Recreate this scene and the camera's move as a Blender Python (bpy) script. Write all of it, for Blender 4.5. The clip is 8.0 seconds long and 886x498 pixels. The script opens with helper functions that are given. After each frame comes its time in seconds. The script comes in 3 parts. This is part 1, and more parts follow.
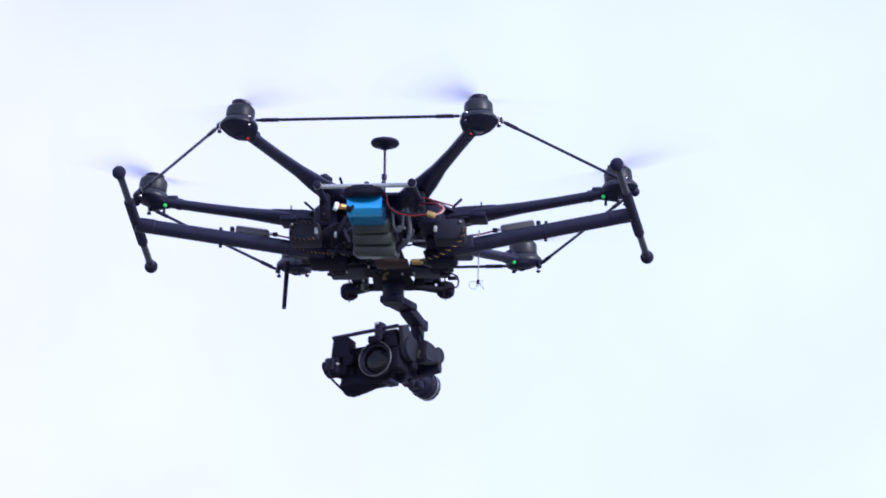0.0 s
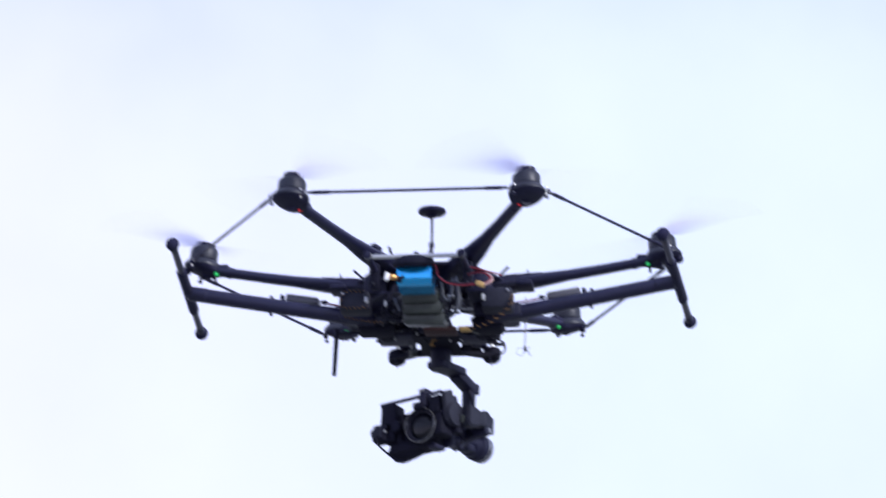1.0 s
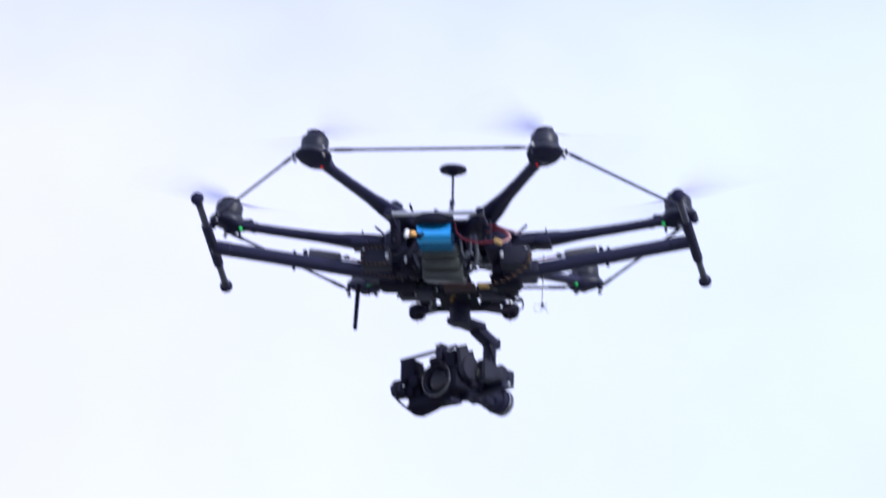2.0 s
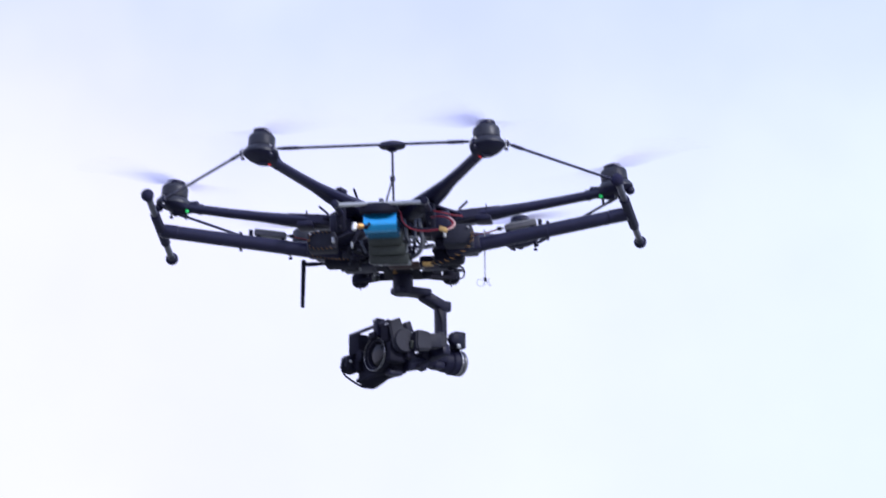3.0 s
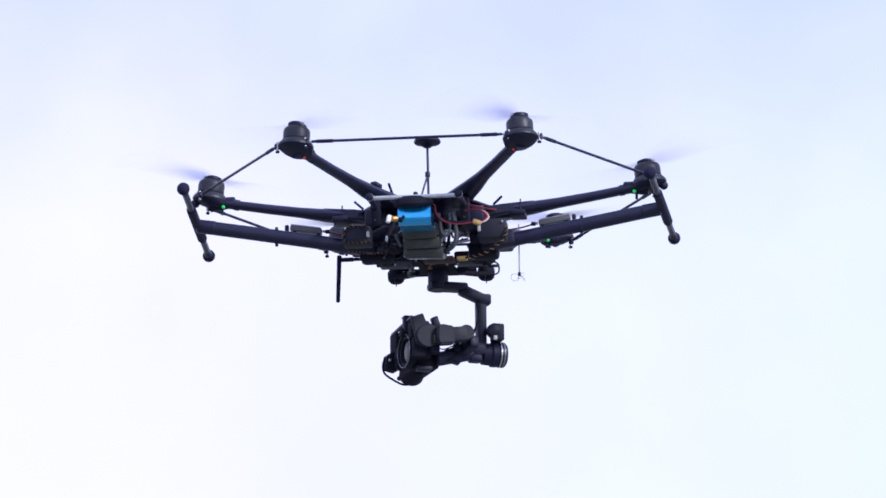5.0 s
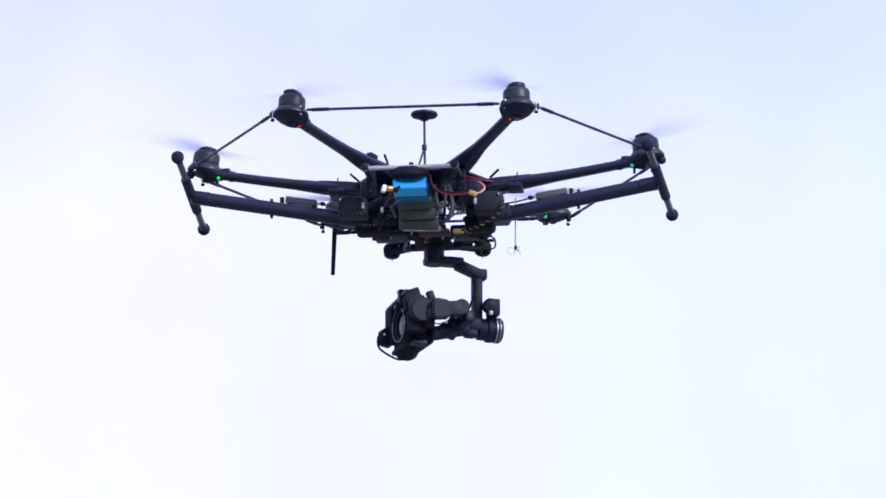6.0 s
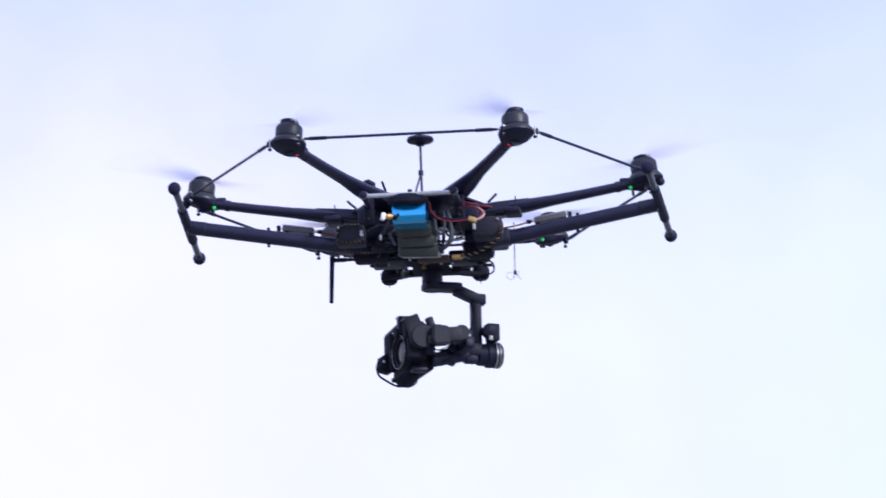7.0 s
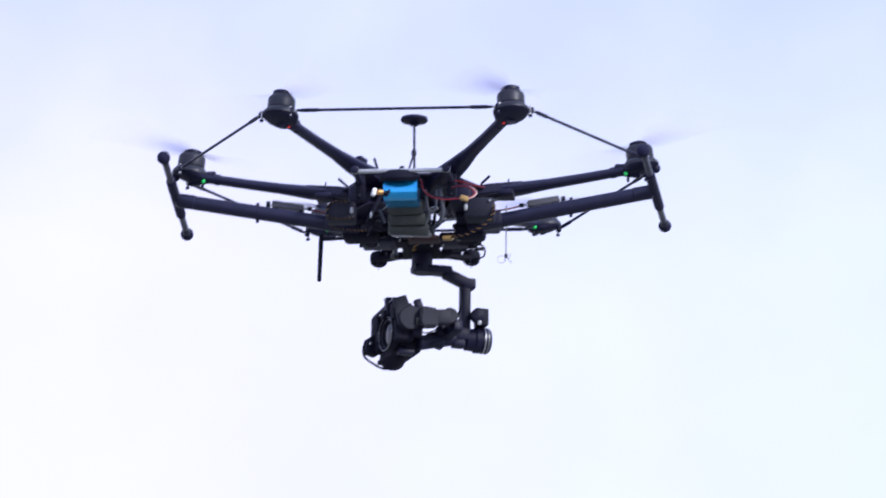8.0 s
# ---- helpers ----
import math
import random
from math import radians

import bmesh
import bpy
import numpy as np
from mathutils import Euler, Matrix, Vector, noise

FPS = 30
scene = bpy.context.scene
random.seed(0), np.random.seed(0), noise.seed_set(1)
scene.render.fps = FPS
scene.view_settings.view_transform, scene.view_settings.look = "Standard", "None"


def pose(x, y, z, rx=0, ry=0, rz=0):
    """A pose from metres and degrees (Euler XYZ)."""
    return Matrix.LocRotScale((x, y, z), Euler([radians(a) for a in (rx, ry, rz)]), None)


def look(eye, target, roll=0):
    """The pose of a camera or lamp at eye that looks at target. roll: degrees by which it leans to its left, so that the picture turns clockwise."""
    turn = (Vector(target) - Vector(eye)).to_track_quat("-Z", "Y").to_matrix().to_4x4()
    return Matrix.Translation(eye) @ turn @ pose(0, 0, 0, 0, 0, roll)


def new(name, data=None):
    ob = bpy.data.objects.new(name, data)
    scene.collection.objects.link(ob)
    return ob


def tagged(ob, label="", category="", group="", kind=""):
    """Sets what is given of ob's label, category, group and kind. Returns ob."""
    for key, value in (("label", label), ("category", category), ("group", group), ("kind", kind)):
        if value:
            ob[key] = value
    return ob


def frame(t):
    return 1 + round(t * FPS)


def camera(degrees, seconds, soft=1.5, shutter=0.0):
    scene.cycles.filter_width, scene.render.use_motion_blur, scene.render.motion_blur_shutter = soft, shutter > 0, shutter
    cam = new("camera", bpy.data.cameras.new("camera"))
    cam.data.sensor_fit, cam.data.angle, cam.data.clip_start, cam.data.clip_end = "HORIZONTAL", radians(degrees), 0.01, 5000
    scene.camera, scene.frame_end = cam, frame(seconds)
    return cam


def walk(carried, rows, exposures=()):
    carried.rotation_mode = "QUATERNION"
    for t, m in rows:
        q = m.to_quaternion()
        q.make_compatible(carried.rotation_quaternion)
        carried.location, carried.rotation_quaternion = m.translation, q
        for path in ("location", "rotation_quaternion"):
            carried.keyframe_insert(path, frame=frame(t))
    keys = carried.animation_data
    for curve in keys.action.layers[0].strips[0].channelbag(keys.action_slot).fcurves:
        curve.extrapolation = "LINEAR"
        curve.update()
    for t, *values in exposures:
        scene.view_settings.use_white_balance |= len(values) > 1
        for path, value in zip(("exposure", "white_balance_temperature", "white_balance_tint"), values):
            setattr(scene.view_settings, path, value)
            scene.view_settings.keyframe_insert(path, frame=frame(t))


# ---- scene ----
cam = camera(6.163, 8.0, soft=1.65, shutter=0.8)
# view rows: seconds, tilt and turn in degrees
walk(cam, [(t, pose(0, 0, 1.6, tilt, 0, turn)) for t, tilt, turn in (
    (0.0, 104.807, -0.409),
    (0.1, 104.793, -0.433),
    (0.2, 104.852, -0.455),
    (0.3, 104.888, -0.449),
    (0.4, 104.920, -0.439),
    (0.5, 104.933, -0.431),
    (0.6, 105.021, -0.386),
    (0.7, 105.094, -0.359),
    (0.8, 105.108, -0.273),
    (0.9, 105.181, -0.151),
    (1.0, 105.281, -0.076),
    (1.1, 105.306, 0.019),
    (1.2, 105.311, 0.064),
    (1.3, 105.311, 0.065),
    (1.4, 105.268, 0.050),
    (1.5, 105.332, 0.086),
    (1.6, 105.254, 0.193),
    (1.7, 105.280, 0.315),
    (1.8, 105.367, 0.483),
    (1.9, 105.388, 0.661),
    (2.0, 105.291, 0.830),
    (2.1, 105.282, 0.962),
    (2.2, 105.257, 1.041),
    (3.3, 106.206, 2.904),
    (3.4, 106.245, 2.985),
    (3.5, 106.265, 3.004),
    (3.6, 106.277, 2.977),
    (3.7, 106.302, 2.946),
    (3.8, 106.304, 2.916),
    (3.9, 106.306, 2.909),
    (4.0, 106.320, 2.908),
    (4.1, 106.314, 2.926),
    (4.2, 106.268, 2.988),
    (4.3, 106.222, 3.000),
    (4.4, 106.157, 2.979),
    (4.5, 106.125, 2.977),
    (4.6, 106.114, 3.073),
    (4.7, 106.105, 3.112),
    (5.8, 106.018, 3.062),
    (5.9, 105.978, 3.076),
    (6.0, 105.964, 3.077),
    (6.1, 105.962, 3.083),
    (6.2, 105.966, 3.086),
    (6.3, 105.994, 3.082),
    (6.4, 106.042, 3.097),
    (6.5, 106.089, 3.100),
    (6.6, 106.155, 3.114),
    (6.7, 106.189, 3.117),
    (6.8, 106.246, 3.116),
    (6.9, 106.276, 3.098),
    (7.0, 106.264, 3.059),
    (7.1, 106.265, 3.015),
    (7.2, 106.261, 2.966),
    (7.3, 106.264, 2.924),
    (7.4, 106.266, 2.901),
    (7.5, 106.267, 2.905),
    (7.6, 106.269, 2.917),
    (7.7, 106.251, 2.919),
    (7.8, 106.239, 2.941),
    (7.9, 106.222, 2.967),
    (8.0, 106.190, 3.004),
)])
# end of view rows

# ---- light ----
world = bpy.data.worlds.new("sky")
scene.world = world
world.use_nodes = True


def sky():
    """A thin bright overcast over a Nishita sky, clearer and bluer higher up."""
    nt = world.node_tree
    nt.nodes.clear()
    out = nt.nodes.new("ShaderNodeOutputWorld")
    back = nt.nodes.new("ShaderNodeBackground")
    air = nt.nodes.new("ShaderNodeTexSky")
    air.sky_type, air.sun_disc = "NISHITA", False
    air.sun_elevation, air.sun_rotation = radians(28), radians(128)
    tex = nt.nodes.new("ShaderNodeTexCoord")
    split = nt.nodes.new("ShaderNodeSeparateXYZ")
    nt.links.new(tex.outputs["Generated"], split.inputs[0])
    soft = nt.nodes.new("ShaderNodeTexNoise")
    soft.inputs["Scale"].default_value, soft.inputs["Detail"].default_value = 11.0, 5.0
    soft.inputs["Roughness"].default_value = 0.45
    nt.links.new(tex.outputs["Generated"], soft.inputs["Vector"])
    # height of the view plus an uneven cloud edge
    add = nt.nodes.new("ShaderNodeMath")
    add.operation = "MULTIPLY_ADD"
    nt.links.new(soft.outputs["Fac"], add.inputs[0])
    add.inputs[1].default_value = 0.06
    nt.links.new(split.outputs["Z"], add.inputs[2])
    puff = nt.nodes.new("ShaderNodeTexNoise")
    puff.inputs["Scale"].default_value, puff.inputs["Detail"].default_value = 34.0, 3.0
    nt.links.new(tex.outputs["Generated"], puff.inputs["Vector"])
    more = nt.nodes.new("ShaderNodeMath")
    more.operation = "MULTIPLY_ADD"
    nt.links.new(puff.outputs["Fac"], more.inputs[0])
    more.inputs[1].default_value = 0.03
    nt.links.new(add.outputs[0], more.inputs[2])
    edge = nt.nodes.new("ShaderNodeMapRange")
    edge.interpolation_type = "SMOOTHSTEP"
    edge.inputs["From Min"].default_value, edge.inputs["From Max"].default_value = 0.320, 0.372
    nt.links.new(more.outputs[0], edge.inputs["Value"])
    cloud = nt.nodes.new("ShaderNodeMix")
    cloud.data_type = "RGBA"
    cloud.inputs["B"].default_value = (0.64, 0.745, 1.22, 1)
    # the cloud is a little warmer towards the west
    west = nt.nodes.new("ShaderNodeMapRange")
    west.inputs["From Min"].default_value, west.inputs["From Max"].default_value = -0.080, 0.025
    nt.links.new(split.outputs["X"], west.inputs["Value"])
    tint = nt.nodes.new("ShaderNodeMix")
    tint.data_type = "RGBA"
    tint.inputs["A"].default_value = (0.995, 1.005, 1.42, 1)
    tint.inputs["B"].default_value = (0.895, 1.01, 1.42, 1)
    nt.links.new(west.outputs[0], tint.inputs["Factor"])
    nt.links.new(tint.outputs["Result"], cloud.inputs["A"])
    nt.links.new(edge.outputs[0], cloud.inputs["Factor"])
    # faint brighter wisps in the cloud
    wisp = nt.nodes.new("ShaderNodeTexNoise")
    wisp.inputs["Scale"].default_value, wisp.inputs["Detail"].default_value = 40.0, 5.0
    nt.links.new(tex.outputs["Generated"], wisp.inputs["Vector"])
    gain = nt.nodes.new("ShaderNodeMapRange")
    gain.inputs["From Min"].default_value, gain.inputs["From Max"].default_value = 0.3, 0.7
    gain.inputs["To Min"].default_value, gain.inputs["To Max"].default_value = 0.98, 1.035
    nt.links.new(wisp.outputs["Fac"], gain.inputs["Value"])
    bright = nt.nodes.new("ShaderNodeVectorMath")
    bright.operation = "SCALE"
    nt.links.new(cloud.outputs["Result"], bright.inputs[0])
    nt.links.new(gain.outputs[0], bright.inputs["Scale"])
    thin = nt.nodes.new("ShaderNodeVectorMath")
    thin.operation = "SCALE"
    nt.links.new(air.outputs[0], thin.inputs[0])
    thin.inputs["Scale"].default_value = 0.09
    mix = nt.nodes.new("ShaderNodeMix")
    mix.data_type = "RGBA"
    mix.inputs["Factor"].default_value = 0.93
    nt.links.new(thin.outputs[0], mix.inputs["A"])
    nt.links.new(bright.outputs[0], mix.inputs["B"])
    nt.links.new(mix.outputs["Result"], back.inputs["Color"])
    back.inputs["Strength"].default_value = 1.0
    nt.links.new(back.outputs[0], out.inputs[0])


sky()
sun = new("sun", bpy.data.lights.new("sun", "SUN"))
sun.data.energy, sun.data.angle, sun.data.color = 3.0, radians(10), (1.0, 0.99, 0.975)
sun.matrix_world = look((11, -8.5, 7.5), (0, 0, 0))


# ---- materials ----
def material(name, color, rough=0.5, metal=0.0, grain=120.0, vary=0.25, bump=0.15, coat=0.0, glow=0.0, shine=0.5):
    """A surface with two scales of colour change, uneven gloss and fine relief."""
    m = bpy.data.materials.new(name)
    m.use_nodes = True
    nt = m.node_tree
    b = nt.nodes["Principled BSDF"]
    tex = nt.nodes.new("ShaderNodeTexCoord")
    fine = nt.nodes.new("ShaderNodeTexNoise")
    fine.inputs["Scale"].default_value, fine.inputs["Detail"].default_value = grain, 4.0
    large = nt.nodes.new("ShaderNodeTexNoise")
    large.inputs["Scale"].default_value, large.inputs["Detail"].default_value = grain / 9, 3.0
    for n in (fine, large):
        nt.links.new(tex.outputs["Object"], n.inputs["Vector"])
    both = nt.nodes.new("ShaderNodeMath")
    both.operation = "ADD"
    nt.links.new(fine.outputs["Fac"], both.inputs[0])
    nt.links.new(large.outputs["Fac"], both.inputs[1])
    span = nt.nodes.new("ShaderNodeMapRange")
    span.inputs["From Min"].default_value, span.inputs["From Max"].default_value = 0.6, 1.4
    nt.links.new(both.outputs[0], span.inputs["Value"])
    mix = nt.nodes.new("ShaderNodeMix")
    mix.data_type = "RGBA"
    mix.inputs["A"].default_value = (*[c * (1 - vary) for c in color], 1)
    mix.inputs["B"].default_value = (*[min(1, c * (1 + vary)) for c in color], 1)
    nt.links.new(span.outputs[0], mix.inputs["Factor"])
    nt.links.new(mix.outputs["Result"], b.inputs["Base Color"])
    gloss = nt.nodes.new("ShaderNodeMapRange")
    gloss.inputs["To Min"].default_value, gloss.inputs["To Max"].default_value = max(0.05, rough - 0.12), min(1, rough + 0.12)
    nt.links.new(large.outputs["Fac"], gloss.inputs["Value"])
    nt.links.new(gloss.outputs[0], b.inputs["Roughness"])
    b.inputs["Metallic"].default_value = metal
    b.inputs["Specular IOR Level"].default_value = shine
    b.inputs["Coat Weight"].default_value = coat
    if bump:
        relief = nt.nodes.new("ShaderNodeBump")
        relief.inputs["Strength"].default_value, relief.inputs["Distance"].default_value = bump, 0.002
        nt.links.new(fine.outputs["Fac"], relief.inputs["Height"])
        nt.links.new(relief.outputs[0], b.inputs["Normal"])
    if glow:
        b.inputs["Emission Color"].default_value = (*color, 1)
        b.inputs["Emission Strength"].default_value = glow
    return m


CARBON = material("carbon_tube", (0.0165, 0.0165, 0.047), 0.36, grain=260, shine=0.36)
PLASTIC = material("black_plastic", (0.0105, 0.0105, 0.036), 0.5, shine=0.3)
PANEL = material("grey_black_plastic", (0.0185, 0.0195, 0.036), 0.6, shine=0.3)
MOTOR = material("dark_anodised_metal", (0.032, 0.034, 0.048), 0.45, metal=0.4, grain=300)
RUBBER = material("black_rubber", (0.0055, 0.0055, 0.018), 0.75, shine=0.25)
FOAM = material("black_foam", (0.0085, 0.0082, 0.040), 0.95, grain=500, bump=0.5)
STEEL = material("bright_metal", (0.62, 0.62, 0.64), 0.35, metal=0.9)
RIM = material("worn_lens_metal", (0.30, 0.30, 0.31), 0.30, metal=0.8)
SILVER = material("satin_aluminium", (0.55, 0.56, 0.58), 0.45, metal=0.6)
BLUE = material("blue_foil_wrap", (0.012, 0.48, 1.0), 0.22, metal=0.7, grain=28, vary=0.12, bump=0.20, coat=0.9, shine=0.5)
OLIVE = material("olive_grey_battery_case", (0.032, 0.038, 0.036), 0.38, grain=90, vary=0.45, coat=0.2)
RED = material("red_silicone_wire", (0.22, 0.008, 0.022), 0.45)
PALE = material("pale_pink_wire", (0.62, 0.42, 0.40), 0.5)
GOLD = material("brass_connector", (0.62, 0.34, 0.12), 0.35, metal=0.8)
YELLOW = material("yellow_plastic", (0.44, 0.28, 0.10), 0.5)
CASE = material("grey_metal_case", (0.115, 0.115, 0.135), 0.42, metal=0.3, grain=160)
CABLE = material("grey_cable", (0.055, 0.060, 0.080), 0.6)
AMBER = material("dull_amber_braid", (0.30, 0.165, 0.055), 0.7)
WHITE = material("white_plastic", (0.78, 0.78, 0.8), 0.5)
GLASS = material("coated_lens_glass", (0.004, 0.004, 0.008), 0.12, grain=20, vary=0.1, bump=0, shine=0.3)
REDLIGHT = material("red_lamp", (0.85, 0.03, 0.03), 0.4, bump=0, glow=0.45)
GREENLIGHT = material("green_lamp", (0.02, 0.5, 0.12), 0.4, bump=0, glow=0.5)
# pale translucent colour stands in for sky seen through a faster spin's blur
BLADE = material("blur_pale_blade", (0.72, 0.70, 0.88), 0.4, grain=200)


def let_light_through(m, share):
    """Mixes a share of light passing through into a surface."""
    nt = m.node_tree
    b = nt.nodes["Principled BSDF"]
    through_it = nt.nodes.new("ShaderNodeBsdfTranslucent")
    through_it.inputs["Color"].default_value = (0.92, 0.91, 0.985, 1)
    mix = nt.nodes.new("ShaderNodeMixShader")
    mix.inputs[0].default_value = share
    nt.links.new(b.outputs[0], mix.inputs[1])
    nt.links.new(through_it.outputs[0], mix.inputs[2])
    nt.links.new(mix.outputs[0], nt.nodes["Material Output"].inputs["Surface"])


let_light_through(BLADE, 0.85)
# grey of the unseen ground, set by the light it bounces up
BOUNCE_GREY = material("bounce_ground", (0.20, 0.205, 0.18), 0.9, grain=3.0, vary=0.4, bump=0.6)


# ---- building helpers ----
def part(name, bm, mat, parent, label="", smooth=True):
    """Links a bmesh as one mesh under a thing or a part."""
    me = bpy.data.meshes.new(name)
    bmesh.ops.recalc_face_normals(bm, faces=bm.faces)
    bm.to_mesh(me)
    bm.free()
    me.materials.append(mat)
    if smooth:
        me.shade_smooth()
        me.set_sharp_from_angle(angle=radians(35))
    ob = new(name, me)
    ob.parent = parent
    return tagged(ob, label) if label else ob


def box(center, size, bevel=0.004, turn=None, bm=None):
    """A box with rounded edges, turned about its centre."""
    bm = bm or bmesh.new()
    made = bmesh.ops.create_cube(bm, size=1, matrix=Matrix.Diagonal((*size, 1)))["verts"]
    if bevel:
        edges = list({e for v in made for e in v.link_edges})
        made = bmesh.ops.bevel(bm, geom=edges, offset=min(bevel, min(size) * 0.45), segments=2, affect="EDGES", profile=0.5)["verts"]
        made = list({v for v in made})
    m = Matrix.Translation(center) @ (turn or Matrix.Identity(4))
    seen, todo = set(made), list(made)
    while todo:
        for e in todo.pop().link_edges:
            for v in e.verts:
                if v not in seen:
                    seen.add(v)
                    todo.append(v)
    bmesh.ops.transform(bm, matrix=m, verts=list(seen))
    return bm


def ring_frame(a, b):
    """A frame at a, whose z axis points to b."""
    return Matrix.Translation(a) @ (Vector(b) - Vector(a)).to_track_quat("Z", "Y").to_matrix().to_4x4()


def lathe(profile, m=None, steps=24, bm=None, sx=1.0, sy=1.0):
    """A solid of revolution about z from (radius, height) pairs, closed at both ends."""
    bm = bm or bmesh.new()
    m = m or Matrix.Identity(4)
    rings = []
    for r, h in profile:
        rings.append([bm.verts.new(m @ Vector((sx * r * math.cos(i * math.tau / steps), sy * r * math.sin(i * math.tau / steps), h)))
                      for i in range(steps)])
    for lo, hi in zip(rings, rings[1:]):
        for i in range(steps):
            bm.faces.new((lo[i], lo[(i + 1) % steps], hi[(i + 1) % steps], hi[i]))
    bm.faces.new(rings[0][::-1])
    bm.faces.new(rings[-1])
    return bm


def hoop(profile, m, steps=32):
    """An open ring about z whose cross-section is the closed profile."""
    bm = bmesh.new()
    rings = [[bm.verts.new(m @ Vector((r * math.cos(i * math.tau / steps), r * math.sin(i * math.tau / steps), h))) for i in range(steps)] for r, h in profile]
    for lo, hi in zip(rings, rings[1:] + rings[:1]):
        for i in range(steps):
            bm.faces.new((lo[i], lo[(i + 1) % steps], hi[(i + 1) % steps], hi[i]))
    return bm


def rod(a, b, r, r2=None, steps=12, bm=None, sx=1.0, sy=1.0):
    """A straight tube from a to b with slightly rounded ends."""
    r2 = r if r2 is None else r2
    n, c = (Vector(b) - Vector(a)).length, min(r, r2) * 0.25
    c = min(c, n * 0.2)
    return lathe([(r - c, 0), (r, c), (r2, n - c), (r2 - c, n)], ring_frame(a, b), steps, bm, sx, sy)


def ball(center, r, bm=None, sz=1.0):
    bm = bm or bmesh.new()
    bmesh.ops.create_uvsphere(bm, u_segments=20, v_segments=12, radius=r, matrix=Matrix.Translation(center) @ Matrix.Diagonal((1, 1, sz, 1)))
    return bm


def glide(points, per=6):
    """Points on a smooth curve through the given ones."""
    p = [Vector(q) for q in points]
    p = [2 * p[0] - p[1], *p, 2 * p[-1] - p[-2]]
    out = []
    for a, b, c, d in zip(p, p[1:], p[2:], p[3:]):
        for k in range(per):
            t = k / per
            out.append(0.5 * (2 * b + (c - a) * t + (2 * a - 5 * b + 4 * c - d) * t * t + (3 * b - a - 3 * c + d) * t ** 3))
    return [*out, p[-2]]


def wire(points, r, steps=8, per=6, closed=False, bm=None):
    """A bent cable through the points."""
    bm = bm or bmesh.new()
    line = glide([*points, points[0]] if closed else points, per)
    rings = []
    for i, q in enumerate(line):
        way = (line[min(i + 1, len(line) - 1)] - line[max(i - 1, 0)]).normalized()
        m = Matrix.Translation(q) @ way.to_track_quat("Z", "Y").to_matrix().to_4x4()
        rings.append([bm.verts.new(m @ Vector((r * math.cos(k * math.tau / steps), r * math.sin(k * math.tau / steps), 0))) for k in range(steps)])
    for lo, hi in zip(rings, rings[1:]):
        # match the seam of each ring with the next
        off = min(range(steps), key=lambda s: (hi[s].co - lo[0].co).length)
        for i in range(steps):
            bm.faces.new((lo[i], lo[(i + 1) % steps], hi[(i + 1 + off) % steps], hi[(i + off) % steps]))
    bm.faces.new(rings[0][::-1])
    bm.faces.new(rings[-1])
    return bm


def plate(outline, z0, z1, bm=None):
    """A flat plate from a plan outline between two heights."""
    bm = bm or bmesh.new()
    low = [bm.verts.new((x, y, z0)) for x, y in outline]
    high = [bm.verts.new((x, y, z1)) for x, y in outline]
    bm.faces.new(low[::-1])
    bm.faces.new(high)
    n = len(low)
    for i in range(n):
        bm.faces.new((low[i], low[(i + 1) % n], high[(i + 1) % n], high[i]))
    return bm


def side_slab(outline, x0, x1, bevel=0.003):
    """A plate that stands across x, from an outline of (y, z) pairs."""
    bm = plate(outline, x0, x1)
    bmesh.ops.transform(bm, matrix=Matrix(((0, 0, 1, 0), (1, 0, 0, 0), (0, 1, 0, 0), (0, 0, 0, 1))), verts=bm.verts)
    bmesh.ops.bevel(bm, geom=bm.edges[:], offset=bevel, segments=2, affect="EDGES")
    return bm


# ---- ground ----
# out of view; added to bounce light onto the drone's underside
def ground():
    bm = bmesh.new()
    bmesh.ops.create_grid(bm, x_segments=40, y_segments=40, size=3000)
    ob = part("ground", bm, BOUNCE_GREY, None, "wide flat unseen ground that bounces light up", smooth=False)
    return tagged(ob, category="field", kind="structure")


ground()

# ---- the drone ----
# x to the drone's right as seen from the front, y to its rear, z up; the front arms carry red lights
ROTORS = 0.5665
drone = tagged(new("hexacopter"), "black carbon hexacopter drone hovering with raised landing legs", "drone")


def spot(angle, r, z):
    return Vector((r * math.cos(radians(angle)), r * math.sin(radians(angle)), z))


